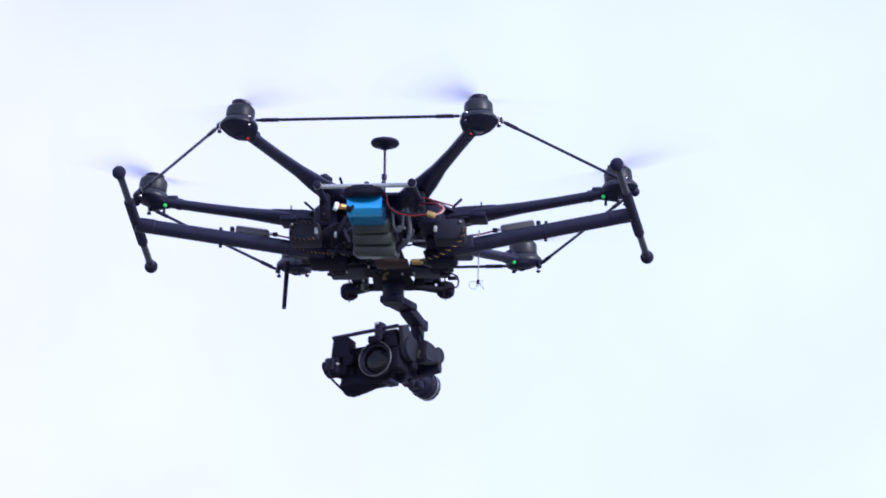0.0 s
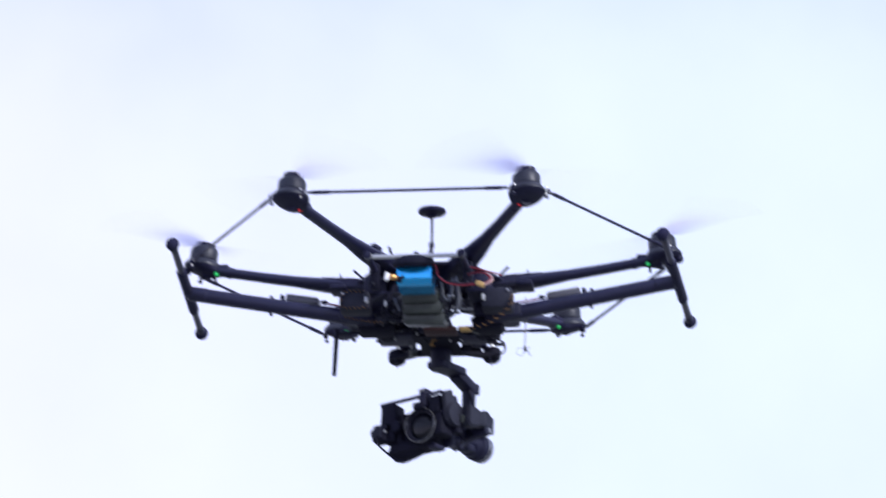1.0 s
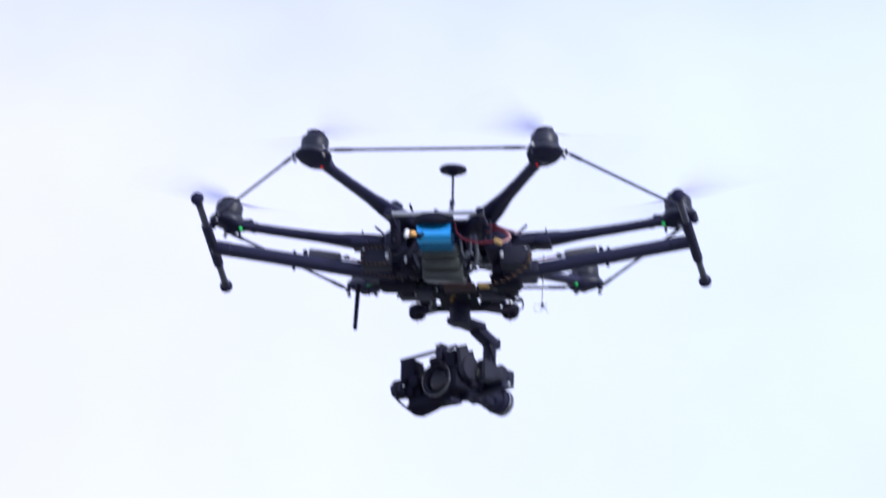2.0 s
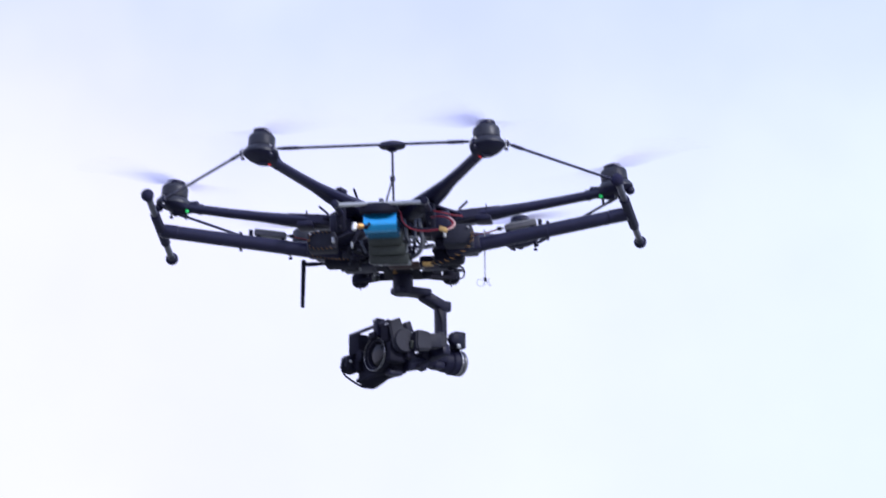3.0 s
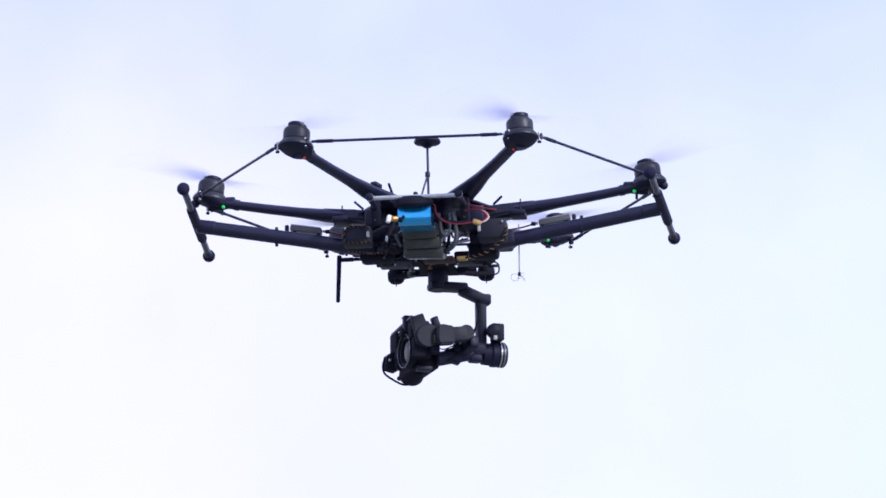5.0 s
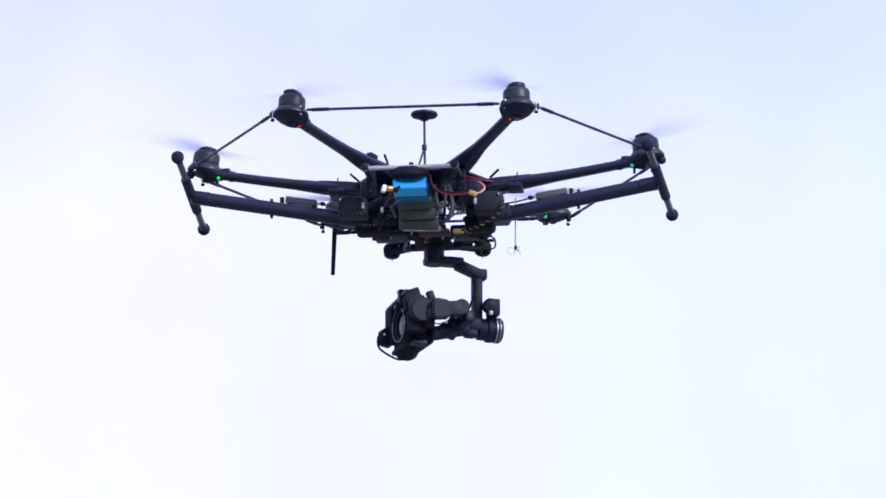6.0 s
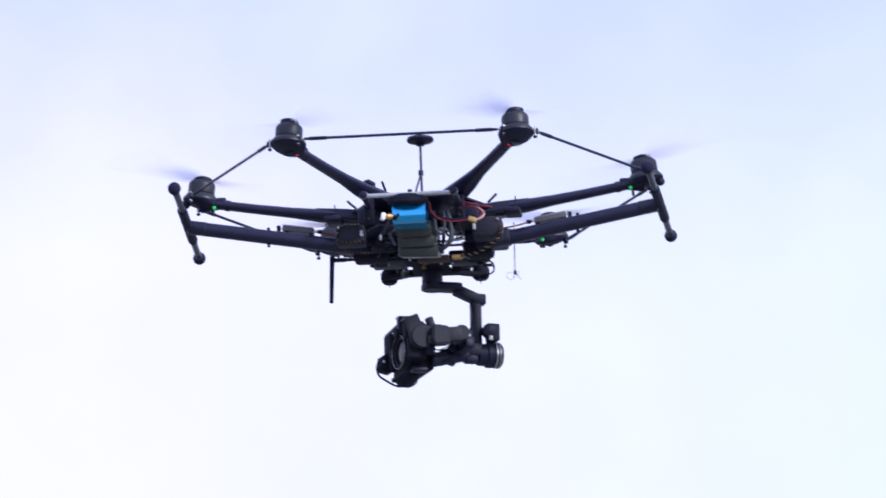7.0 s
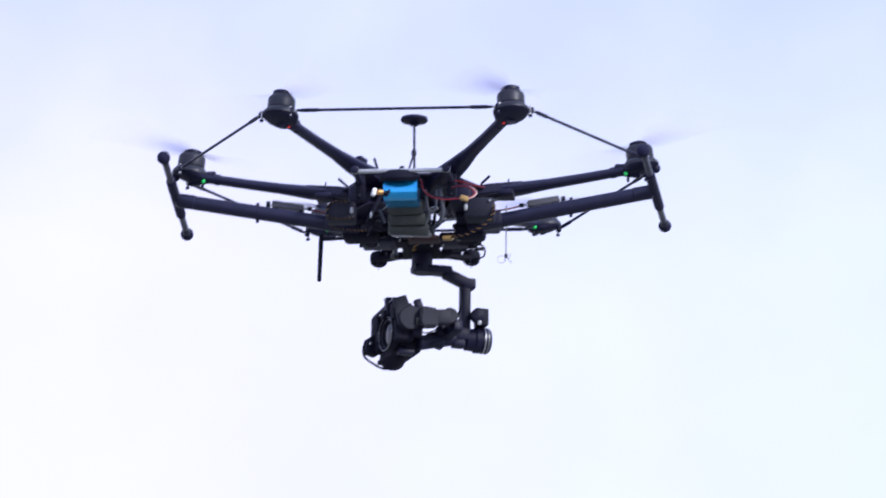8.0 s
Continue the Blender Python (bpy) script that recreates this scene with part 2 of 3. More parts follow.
def arm(angle, lamp):
    """A flattened arm that rises from its folding joint to the motor."""
    out = lambda r, z, s=0.0: spot(angle, r, z) + s * Vector((-math.sin(radians(angle)), math.cos(radians(angle)), 0))
    bm = bmesh.new()
    stations = [(0.10, -0.032, 0.036, 0.0185), (0.20, -0.0275, 0.036, 0.0185), (0.265, -0.0205, 0.029, 0.0165), (0.335, -0.0095, 0.0195, 0.0134),
                (0.42, 0.0035, 0.0165, 0.0125), (0.50, 0.0170, 0.0165, 0.0120), (0.545, 0.0245, 0.017, 0.0125)]
    rings = []
    for r, z, wide, high in stations:
        rings.append([bm.verts.new(out(r, z + high * math.sin(k * math.tau / 16), wide * math.cos(k * math.tau / 16))) for k in range(16)])
    for lo, hi in zip(rings, rings[1:]):
        for i in range(16):
            bm.faces.new((lo[i], lo[(i + 1) % 16], hi[(i + 1) % 16], hi[i]))
    bm.faces.new(rings[0][::-1])
    bm.faces.new(rings[-1])
    tube = part("arm", bm, CARBON, drone)
    turn = pose(0, 0, 0, 0, -8, angle)
    side_arm = angle in (0, 180)
    front = -1 if angle == 0 else 1
    if side_arm:
        root = plate([(0.10, -0.040), (0.195, -0.040), (0.280, -0.0180), (0.280, 0.0180), (0.195, 0.040), (0.10, 0.040)], -0.0155, 0.0120)
        bmesh.ops.bevel(root, geom=root.edges[:], offset=0.004, segments=2, affect="EDGES")
        bmesh.ops.transform(root, matrix=Matrix.Translation((0, 0, -0.0545)) @ pose(0, 0, 0, 0, 0, angle) @ pose(0, 0, 0, 0, -8, 0), verts=root.verts)
        part("hinge_plate", root, PLASTIC, tube)
    else:
        part("hinge", box(out(0.180, -0.032), (0.060, 0.060, 0.028), 0.006, turn), PLASTIC, tube)
        part("latch", box(out(0.245, -0.003, 0.012), (0.030, 0.018, 0.012), 0.003, turn), PLASTIC, tube)
    inward = 0.017 if side_arm else 0.0
    part("hook", rod(out(0.185 - inward, -0.012, 0.018 * front), out(0.208 - inward, 0.008, 0.024 * front), 0.0032), PLASTIC, tube)
    part("status_light", ball(out(0.532, 0.0090) + Vector((0, -0.017, 0)), 0.0048), lamp, tube, "small glowing red light" if lamp is REDLIGHT else "small glowing green light")
    part("arm_clip", lathe([(0.0130, 0), (0.0142, 0.002), (0.0142, 0.012), (0.0130, 0.014)], ring_frame(out(0.492, 0.0160), out(0.53, 0.0225)), 20), CARBON, tube)
    return tube


def lean(angle):
    """The place of a motor, whose axis leans inwards as its arm rises."""
    return Matrix.Translation(spot(angle, ROTORS, 0.050 if angle in (60, 120) else 0.055)) @ pose(0, 0, 0, 0, 0, angle) @ pose(0, 0, 0, 0, -7, 0) @ Matrix.Translation((0, 0, -0.055))


def motor(angle):
    """A brushless motor on a tear-shaped mount."""
    c = spot(angle, ROTORS, 0)
    away = spot(angle, 1, 0)
    at = lean(angle) @ Matrix.Translation((0, 0, 0.003 if abs(away.y) < 0.1 else 0.0))
    bm = lathe([(0.012, 0.0100), (0.026, 0.0125), (0.037, 0.0185), (0.0430, 0.0250), (0.0448, 0.0285), (0.0435, 0.0300)], None, 32)
    for v in bm.verts:
        v.co.x -= 1.1 * max(0.0, 0.0270 - v.co.z)
    bmesh.ops.transform(bm, matrix=at, verts=bm.verts)
    lathe([(0.012, -0.016), (0.0145, -0.013), (0.0190, 0.05)], ring_frame(c + away * -0.048 + Vector((0, 0, 0.024)), c + Vector((0, 0, 0.020))), 16, bm)
    mount = part("motor_mount", bm, PLASTIC, drone)
    part("skirt", lathe([(0.0430, 0.0280), (0.0452, 0.0290), (0.0452, 0.0335), (0.0435, 0.0370), (0.0390, 0.0420), (0.0372, 0.0450), (0.0330, 0.0460)], at, 32), MOTOR, mount, "grey flared motor skirt")
    bm = lathe([(0.0318, 0.0450), (0.0336, 0.0475), (0.0342, 0.0500), (0.0342, 0.0705), (0.0328, 0.0755), (0.0285, 0.0800), (0.0240, 0.0824),
                (0.0225, 0.0830), (0.0220, 0.0868), (0.0180, 0.0880)], at, 32)
    part("motor_bell", bm, MOTOR, mount, "grey anodised motor bell")
    part("bell_cap", lathe([(0.0215, 0.0835), (0.0240, 0.0838), (0.0238, 0.0872), (0.0190, 0.0890)], at, 28), PLASTIC, mount)
    if abs(away.y) < 0.1:
        part("rod_anchor", ball(c + away * 0.040 + Vector((0, 0, 0.026)), 0.0115), PLASTIC, mount)
    part("bell_gap", lathe([(0.0325, 0.0448), (0.0348, 0.0455), (0.0348, 0.0485), (0.0325, 0.0492)], at, 32), RUBBER, mount)
    if away.y > -0.1:
        part("foot", rod(c + away * -0.030 + Vector((0, 0, 0.012)), c + away * -0.030 + Vector((0, 0, -0.008)), 0.0035), PLASTIC, mount)


def propeller(angle, way):
    """Two pitched, tapered blades on a hub; way is 1 for a turn against the clock, seen from above."""
    hub = part("propeller", lathe([(0.020, -0.007), (0.0235, -0.004), (0.0235, 0.002), (0.013, 0.006)], None, 20), PLASTIC, drone)
    hub.matrix_world = lean(angle) @ Matrix.Translation((0, 0, 0.091))
    for side in (0, 180):
        bm = bmesh.new()
        rings = []
        for k in range(11):
            u = k / 10
            r = 0.020 + 0.244 * u
            chord = 0.014 + 0.036 * math.sin(math.pi * min(1.0, 0.12 + 1.15 * u ** 0.8)) * (1 - 0.45 * u)
            pitch = math.atan2(0.178, math.tau * max(r, 0.05)) * 1.05
            ring = []
            for j in range(10):
                a = math.tau * j / 10
                x, z = chord / 2 * math.cos(a), chord * 0.055 * math.sin(a)
                y = x * math.cos(pitch) * way
                ring.append(bm.verts.new((r, y, z * math.cos(pitch) + x * math.sin(pitch))))
            rings.append(ring)
        for lo, hi in zip(rings, rings[1:]):
            for i in range(10):
                bm.faces.new((lo[i], lo[(i + 1) % 10], hi[(i + 1) % 10], hi[i]))
        bm.faces.new(rings[0][::-1])
        bm.faces.new(rings[-1])
        bmesh.ops.rotate(bm, verts=bm.verts, cent=(0, 0, 0), matrix=Matrix.Rotation(radians(side), 3, "Z"))
        part("blade", bm, BLADE, hub)
    return hub


PROPELLERS = []
for n in range(6):
    a = -120 + 60 * n
    arm(a, REDLIGHT if n < 2 else GREENLIGHT)
    motor(a)
    PROPELLERS.append((propeller(a, (-1) ** (n + 1)), a, (-1) ** (n + 1)))


def brace(a):
    """A thin carbon rod with metal ends between neighbouring motors."""
    # the rods droop towards the rear motors
    start, end = {0: (0.024, 0.012), 60: (0.026, 0.026), 120: (0.012, 0.024)}.get(a, (0.036, 0.036))
    p, q = spot(a, ROTORS, start), spot(a + 60, ROTORS, end)
    way, out = (q - p).normalized(), spot(a + 30, 1, 0)
    off = 0.041 if a in (-60, 180) else 0.030
    s, e = p + way * 0.042 + out * off, q - way * 0.042 + out * off
    bar = part("brace_rod", rod(s, e, 0.0036, steps=10), CARBON, drone)
    for x, w in ((s, way), (e, -way)):
        part("rod_sleeve", rod(x + w * 0.012, x + w * 0.055, 0.0048, steps=10), PLASTIC, bar)
        part("rod_end", rod(x - w * 0.014, x + w * 0.012, 0.003, steps=8), STEEL, bar)
        part("eyelet", lathe([(0.004, -0.008), (0.0065, -0.006), (0.0065, 0.004), (0.004, 0.008)], Matrix.Translation(x - w * 0.012), 12), PLASTIC, bar)
        pin = x - w * 0.016
        part("rod_bolt", rod(pin + Vector((0, 0, -0.013)), pin + Vector((0, 0, 0.011)), 0.0030, steps=10), STEEL, bar)
        part("bolt_nut", rod(pin + Vector((0, 0, -0.018)), pin + Vector((0, 0, -0.012)), 0.0052, steps=6), PLASTIC, bar)


for n in range(6):
    brace(-120 + 60 * n)


def leg(s):
    """A raised landing leg: tube, skid bar with foam ends, clamp and drive."""
    a, b = (s * 0.15, 0.0, -0.114), (s * 0.600, -0.024, -0.041)
    tube = part("landing_leg", rod(a, b, 0.0185, 0.0175, 20), CARBON, drone)
    f, r = Vector((s * (0.600 if s > 0 else 0.588), -0.371, -0.039 if s > 0 else -0.034)), Vector((s * 0.610, 0.284, -0.041))
    mid = f.lerp(r, 0.53)
    skid = part("skid_bar", rod(f, r, 0.0085, steps=14), CARBON, tube)
    part("skid_sleeve", rod(f.lerp(r, 0.30), f.lerp(r, 0.74), 0.0125, steps=14), FOAM, tube)
    for q in (f, r):
        part("foam_end", ball(q, 0.0165), FOAM, tube)
        w = (mid - q).normalized()
        part("end_cap", rod(q + w * 0.014, q + w * 0.05, 0.0105, 0.009, steps=14), PLASTIC, tube)
    part("tee_joint", rod(Vector(b) - Vector((s * 0.05, 0, 0.008)), b, 0.0182, steps=18), CARBON, tube)
    at = lambda t: Vector(a).lerp(Vector(b), t)
    for t in (0.535,):
        part("leg_clamp", rod(at(t), at(t + 0.012), 0.0188, steps=18), CARBON, tube)
        part("clamp_screw", rod(at(t + 0.008) + Vector((0, 0, -0.026)), at(t + 0.008) + Vector((0, 0, 0.025)), 0.0042), PLASTIC, tube)
    # a flat receiver carried on two stand-offs over the tube
    slope = pose(0, 0, 0, 0, -s * 9, 0)
    part("receiver", box((s * 0.322, 0.026, -0.050), (0.082, 0.026, 0.014), 0.002, slope), CASE, tube, "flat grey metal receiver case")
    part("receiver_lid", box((s * 0.322, 0.026, -0.0415), (0.078, 0.023, 0.003), 0.001, slope), SILVER, tube)
    for x in (0.290, 0.352):
        part("stand_off", rod((s * x, 0.020, -0.098 + 0.162 * (x - 0.25)), (s * x, 0.024, -0.066 + 0.162 * (x - 0.25)), 0.005), PLASTIC, tube)
    part("strip_holder", box((s * 0.372, 0.024, -0.047), (0.010, 0.016, 0.022), 0.002), PLASTIC, tube)
    part("plug", box((s * 0.267, 0.026, -0.056), (0.012, 0.012, 0.009), 0.002), PLASTIC, tube)
    part("plug_tip", box((s * 0.276, 0.026, -0.055), (0.006, 0.008, 0.006), 0.001), WHITE, tube)
    part("strip_lead", wire([(s * 0.262, 0.026, -0.058), (s * 0.235, 0.022, -0.066), (s * 0.20, 0.018, -0.072)], 0.0022), RED, tube)
    part("leg_drive", box((s * 0.178, 0.0, -0.107), (0.09, 0.056, 0.038), 0.008, pose(0, 0, 0, 0, -s * 9, 0)), PLASTIC, tube)


leg(-1)
leg(1)


def center():
    """The hub: two carbon plates with a shell, posts, boxes and vents between."""
    hexa = [spot(30 + 60 * k + d, 0.185, 0)[:2] for k in range(6) for d in (-20, 20)]
    top = part("top_plate", plate(hexa, -0.031, -0.026), CARBON, drone)
    part("bottom_plate", plate([(-0.165, -0.06), (-0.10, -0.15), (0.03, -0.15), (0.038, -0.05), (0.038, 0.15), (-0.10, 0.15), (-0.165, 0.06)], -0.096, -0.091), CARBON, drone)
    shell = part("hub_shell", box((-0.035, 0.01, -0.058), (0.135, 0.22, 0.054), 0.016), PLASTIC, drone)
    part("top_cover", lathe([(0.10, -0.026), (0.095, -0.016), (0.075, -0.010), (0.04, -0.008)], None, 28, sy=1.15), PLASTIC, drone)
    for k in range(6):
        part("standoff", rod(spot(30 + 60 * k, 0.165, -0.092), spot(30 + 60 * k, 0.165, -0.030), 0.006), STEEL, shell)
    for s in (-1, 1):
        part("side_tray", box((s * 0.158, 0.03, -0.098), (0.105, 0.12, 0.030), 0.008), PLASTIC, shell)
        part("side_block", box((s * 0.125, -0.04, -0.062), (0.060, 0.16, 0.050), 0.010), PLASTIC, shell)
        part("side_shelf", box((s * (0.224 if s < 0 else 0.2335), -0.035, -0.046), (0.040, 0.070, 0.012), 0.003), PLASTIC, shell)
        part("shelf_pin", rod((s * (0.222 if s < 0 else 0.239), -0.030, -0.040), (s * (0.222 if s < 0 else 0.239), -0.030, -0.003), 0.0018), PLASTIC, shell)
        part("belly_box", box((s * 0.138, 0.03, -0.121), (0.090 if s < 0 else 0.076, 0.07, 0.042), 0.012), RUBBER, shell)
        part("rear_tray", box((s * 0.10, 0.12, -0.118), (0.09, 0.09, 0.022), 0.006), PLASTIC, shell)
        part("front_bracket", box((s * 0.114, -0.215, -0.075), (0.022, 0.05, 0.066), 0.006, pose(0, 0, 0, 16, 0, 0)), RUBBER, shell)
        part("rail_arm", rod((s * 0.113, -0.352, -0.074), (s * 0.113, -0.15, -0.060), 0.0080, steps=14), PLASTIC, shell)
        part("rail_knob", lathe([(0.006, -0.012), (0.010, -0.010), (0.010, 0.010), (0.006, 0.012)], ring_frame((s * 0.113, -0.362, -0.073), (s * 0.113, -0.30, -0.07)), 18), PLASTIC, shell)
        part("rail_ring", lathe([(0.008, 0.0125), (0.0105, 0.011), (0.0105, 0.006), (0.0095, 0.004)], ring_frame((s * 0.113, -0.372, -0.073), (s * 0.113, -0.30, -0.07)), 18), SILVER, shell)
    part("front_rail", rod((-0.113, -0.353, -0.073), (0.113, -0.353, -0.073), 0.0055, steps=14), SILVER, shell, "silver tube rail across the front")
    return shell


hub = center()


def battery():
    """A wrapped blue pack on a stack of olive cells under a black strap pad."""
    tilt = pose(0, 0, 0, 0, 0, 0)
    curve = [(-0.043 + 0.026 * (1 - math.cos(radians(k))), -0.014 - 0.017 * math.sin(radians(k))) for k in (0, 15, 30, 45, 60, 75, 90)]
    outline = [(0.043, 0.020), (0.043, -0.031), *curve[::-1], (-0.0425, 0.010), (-0.036, 0.020)]
    bm = side_slab(outline, -0.0420, 0.0420, 0.003)
    bmesh.ops.transform(bm, matrix=Matrix.Translation((-0.002, -0.307, -0.111)) @ tilt, verts=bm.verts)
    pack = part("battery_pack", bm, BLUE, drone, "battery pack in glossy bright blue wrap")
    part("strap_pad", lathe([(0.052, -0.012), (0.056, -0.004), (0.052, 0.006), (0.040, 0.015), (0.015, 0.0185)], Matrix.Translation((-0.006, -0.327, -0.0800)) @ pose(0, 0, 0, 14), 28, sx=0.92, sy=0.95), RUBBER, pack)
    part("strap_knob", rod((0.0, -0.327, -0.066), (0.0, -0.327, -0.054), 0.006), PLASTIC, pack)
    for k in range(3):
        u = k / 2
        part("cell", box((0.001 + 0.006 * u, -0.226 + 0.050 * u, -0.130 - 0.045 * u), (0.088 + 0.008 * k, 0.078, 0.031), 0.008, pose(0, 0, 0, 24 - 6 * k, 2 * k - 2, 0)), OLIVE, pack, "olive grey battery cell")
    part("strap_end", box((-0.055, -0.245, -0.158), (0.007, 0.004, 0.036), 0.0015, pose(0, 0, 0, 0, -24, 15)), CABLE, pack, "loose grey strap end")
    part("velcro_mark", box((-0.038, -0.347, -0.131), (0.014, 0.010, 0.012), 0.004, pose(0, 0, 0, 0, 20, 0)), RUBBER, pack)
    plug = part("antenna_plug", rod((-0.040, -0.395, -0.140), (-0.053, -0.405, -0.1425), 0.0068, steps=14), GOLD, drone, "brass screw connector")
    part("plug_cap", box((-0.060, -0.412, -0.1445), (0.010, 0.014, 0.019), 0.002, pose(0, 0, 0, 0, 12, 20)), WHITE, plug, "white plastic cap")
    part("plug_lead", wire([(-0.040, -0.395, -0.140), (-0.03, -0.36, -0.13), (-0.03, -0.33, -0.11)], 0.004), RUBBER, plug)
    return pack


battery()


def wiring():
    red = part("power_lead", wire([(0.042, -0.330, -0.088), (0.0483, -0.335, -0.0918), (0.052, -0.342, -0.106), (0.0565, -0.345, -0.1216), (0.0754, -0.345, -0.1389), (0.1076, -0.34, -0.1453), (0.1397, -0.335, -0.142), (0.158, -0.33, -0.1409)], 0.0019), RED, drone, "red silicone battery lead")
    part("loop", wire([(0.164, -0.328, -0.1395), (0.1737, -0.325, -0.1348), (0.1798, -0.315, -0.1223), (0.1643, -0.30, -0.103), (0.139, -0.28, -0.0933), (0.118, -0.25, -0.088)], 0.0024), RED, red)
    part("loop_sheath", wire([(0.166, -0.329, -0.1410), (0.1785, -0.326, -0.1350), (0.1845, -0.315, -0.1215), (0.172, -0.30, -0.1045), (0.150, -0.285, -0.0960)], 0.0019), PALE, red, "pale worn wire")
    part("back_lead", wire([(0.125, -0.27, -0.076), (0.150, -0.27, -0.082), (0.175, -0.25, -0.084), (0.195, -0.22, -0.080)], 0.0020), RED, red)
    part("power_plug", box((0.156, -0.331, -0.1405), (0.021, 0.015, 0.012), 0.003, pose(0, 0, 0, 0, 20, 0)), YELLOW, red, "yellow power plug")
    part("black_lead", wire([(0.042, -0.325, -0.10), (0.06, -0.335, -0.128), (0.10, -0.33, -0.138), (0.152, -0.322, -0.137)], 0.0042), RUBBER, red)
    # thick grey cables that hang in loops beside the battery
    part("grey_loop", wire([(0.050, -0.235, -0.088), (0.053, -0.24, -0.110), (0.0561, -0.24, -0.1368), (0.0675, -0.24, -0.1492), (0.0762, -0.238, -0.1348), (0.077, -0.232, -0.1056), (0.076, -0.215, -0.086)], 0.0036), CABLE, red, "grey cable hanging in a loop")
    part("grey_hose", wire([(0.086, -0.22, -0.085), (0.0890, -0.225, -0.1058), (0.0923, -0.225, -0.145), (0.084, -0.220, -0.170), (0.064, -0.20, -0.178), (0.05, -0.17, -0.172)], 0.0058), CABLE, red, "thick grey cable")
    part("black_loop", wire([(0.060, -0.20, -0.09), (0.072, -0.215, -0.125), (0.070, -0.21, -0.160), (0.058, -0.17, -0.176), (0.050, -0.12, -0.16)], 0.0045), RUBBER, red)
    part("red_board", box((0.028, -0.04, -0.160), (0.080, 0.05, 0.010), 0.003), material("red_board", (0.032, 0.008, 0.009), 0.6), red, "dull red connector block")
    part("yellow_plug", box((0.091, -0.066, -0.165), (0.027, 0.02, 0.010), 0.003), YELLOW, red, "yellow plug")
    part("grey_lead", wire([(0.06, 0.05, -0.13), (0.09, 0.06, -0.135), (0.13, 0.06, -0.12)], 0.003), RUBBER, red)
    part("thin_lead", wire([(0.135, 0.17, -0.110), (0.158, 0.18, -0.118), (0.160, 0.19, -0.136), (0.150, 0.19, -0.144), (0.125, 0.2, -0.146)], 0.0022), RUBBER, red)
    part("tangle", wire([(-0.07, -0.16, -0.08), (-0.085, -0.19, -0.13), (-0.10, -0.16, -0.15), (-0.07, -0.10, -0.15), (-0.11, -0.06, -0.13)], 0.005), RUBBER, red)
    part("sagging_wire", wire([(0.046, -0.11, -0.128), (0.075, -0.10, -0.136), (0.098, -0.11, -0.122)], 0.0016), RUBBER, red)
    part("cross_wire", wire([(0.040, -0.05, -0.118), (0.070, -0.04, -0.113), (0.105, -0.05, -0.108)], 0.0022), RUBBER, red)


wiring()


def fittings():
    """Bolts, small plugs and loose leads on the hub."""
    rng = random.Random(7)
    for s in (-1, 1):
        for x, y, z in ((0.114, -0.244, -0.055), (0.114, -0.240, -0.100), (0.19, -0.032, -0.108), (0.135, -0.032, -0.110), (0.160, -0.098, -0.085)):
            part("bolt", rod((s * x, y, z), (s * x, y + 0.012, z), 0.0030), MOTOR, hub)
        for k in range(5 if s < 0 else 2):
            x = s * rng.uniform(0.05, 0.11)
            z = -0.10 - 0.012 * k
            part("loose_lead", wire([(x, -0.17, z), (x + s * 0.012, -0.19, z - 0.02), (x + s * rng.uniform(-0.01, 0.03), -0.17, z - 0.035), (x + s * 0.03, -0.12, z - 0.02)], rng.uniform(0.0016, 0.003)), (RUBBER, CABLE, RUBBER, RUBBER, PANEL)[k], hub)
        for y in (0.24, 0.275):
            part("damper_screw", rod((s * 0.118, y + 0.01, -0.130), (s * 0.118, y + 0.01, -0.143), 0.0012), PLASTIC, hub)
        part("side_fuse", box((s * 0.088, -0.205, -0.142), (0.006, 0.010, 0.015), 0.002), PALE if s > 0 else SILVER, hub)
    part("tie_wrap", lathe([(0.010, -0.002), (0.0115, -0.001), (0.0115, 0.002), (0.010, 0.003)], Matrix.Translation((0.07, -0.21, -0.13)), 14), SILVER, hub)


fittings()


def clutter():
    """Small connectors and cable ends packed under the hub, with silver bits for its highlights."""
    rng = random.Random(21)
    for k in range(34):
        x, y = rng.uniform(-0.15, 0.15), rng.uniform(-0.06, 0.24)
        x -= 0.09 if 0.02 < x < 0.10 and y < 0.12 else 0.0
        size = (rng.uniform(0.010, 0.030), rng.uniform(0.010, 0.03), rng.uniform(0.008, 0.018))
        mat = (RUBBER, PLASTIC, PANEL, RUBBER, OLIVE)[k % 5]
        part("connector", box((x, y, rng.uniform(-0.128, -0.112) - 0.006 * (abs(x) > 0.1)), size, 0.002, pose(0, 0, 0, rng.uniform(-20, 20), rng.uniform(-20, 20), rng.uniform(0, 90))), mat, hub)
    for k in range(12):
        x, y = rng.uniform(-0.12, 0.02), rng.uniform(0.0, 0.14)
        w = [Vector((x, y, -0.112)) + Vector((rng.uniform(-0.03, 0.03), rng.uniform(-0.04, 0.02), -rng.uniform(0.0, 0.022))) for _ in range(4)]
        part("cable_end", wire(w, rng.uniform(0.0014, 0.0026)), (RUBBER, RUBBER, RUBBER, RUBBER, AMBER, CABLE)[k % 6], hub)
    # silver bits at random places stand in for small highlights
    for k in range(8):
        x, y = rng.uniform(-0.12, 0.12), rng.uniform(0.0, 0.2)
        part("highlight_bit", box((x, y - 0.01, rng.uniform(-0.135, -0.12)), (0.006, 0.005, 0.008), 0.001, pose(0, 0, 0, 0, 0, rng.uniform(0, 90))), SILVER, hub)


clutter()


def striped(points, r, parent):
    """A black braided cable with yellow turns, each turn a short raised band."""
    cable = part("striped_cable", wire(points, r), RUBBER, parent, "black cable with yellow stripes")
    line = glide(points, 60)
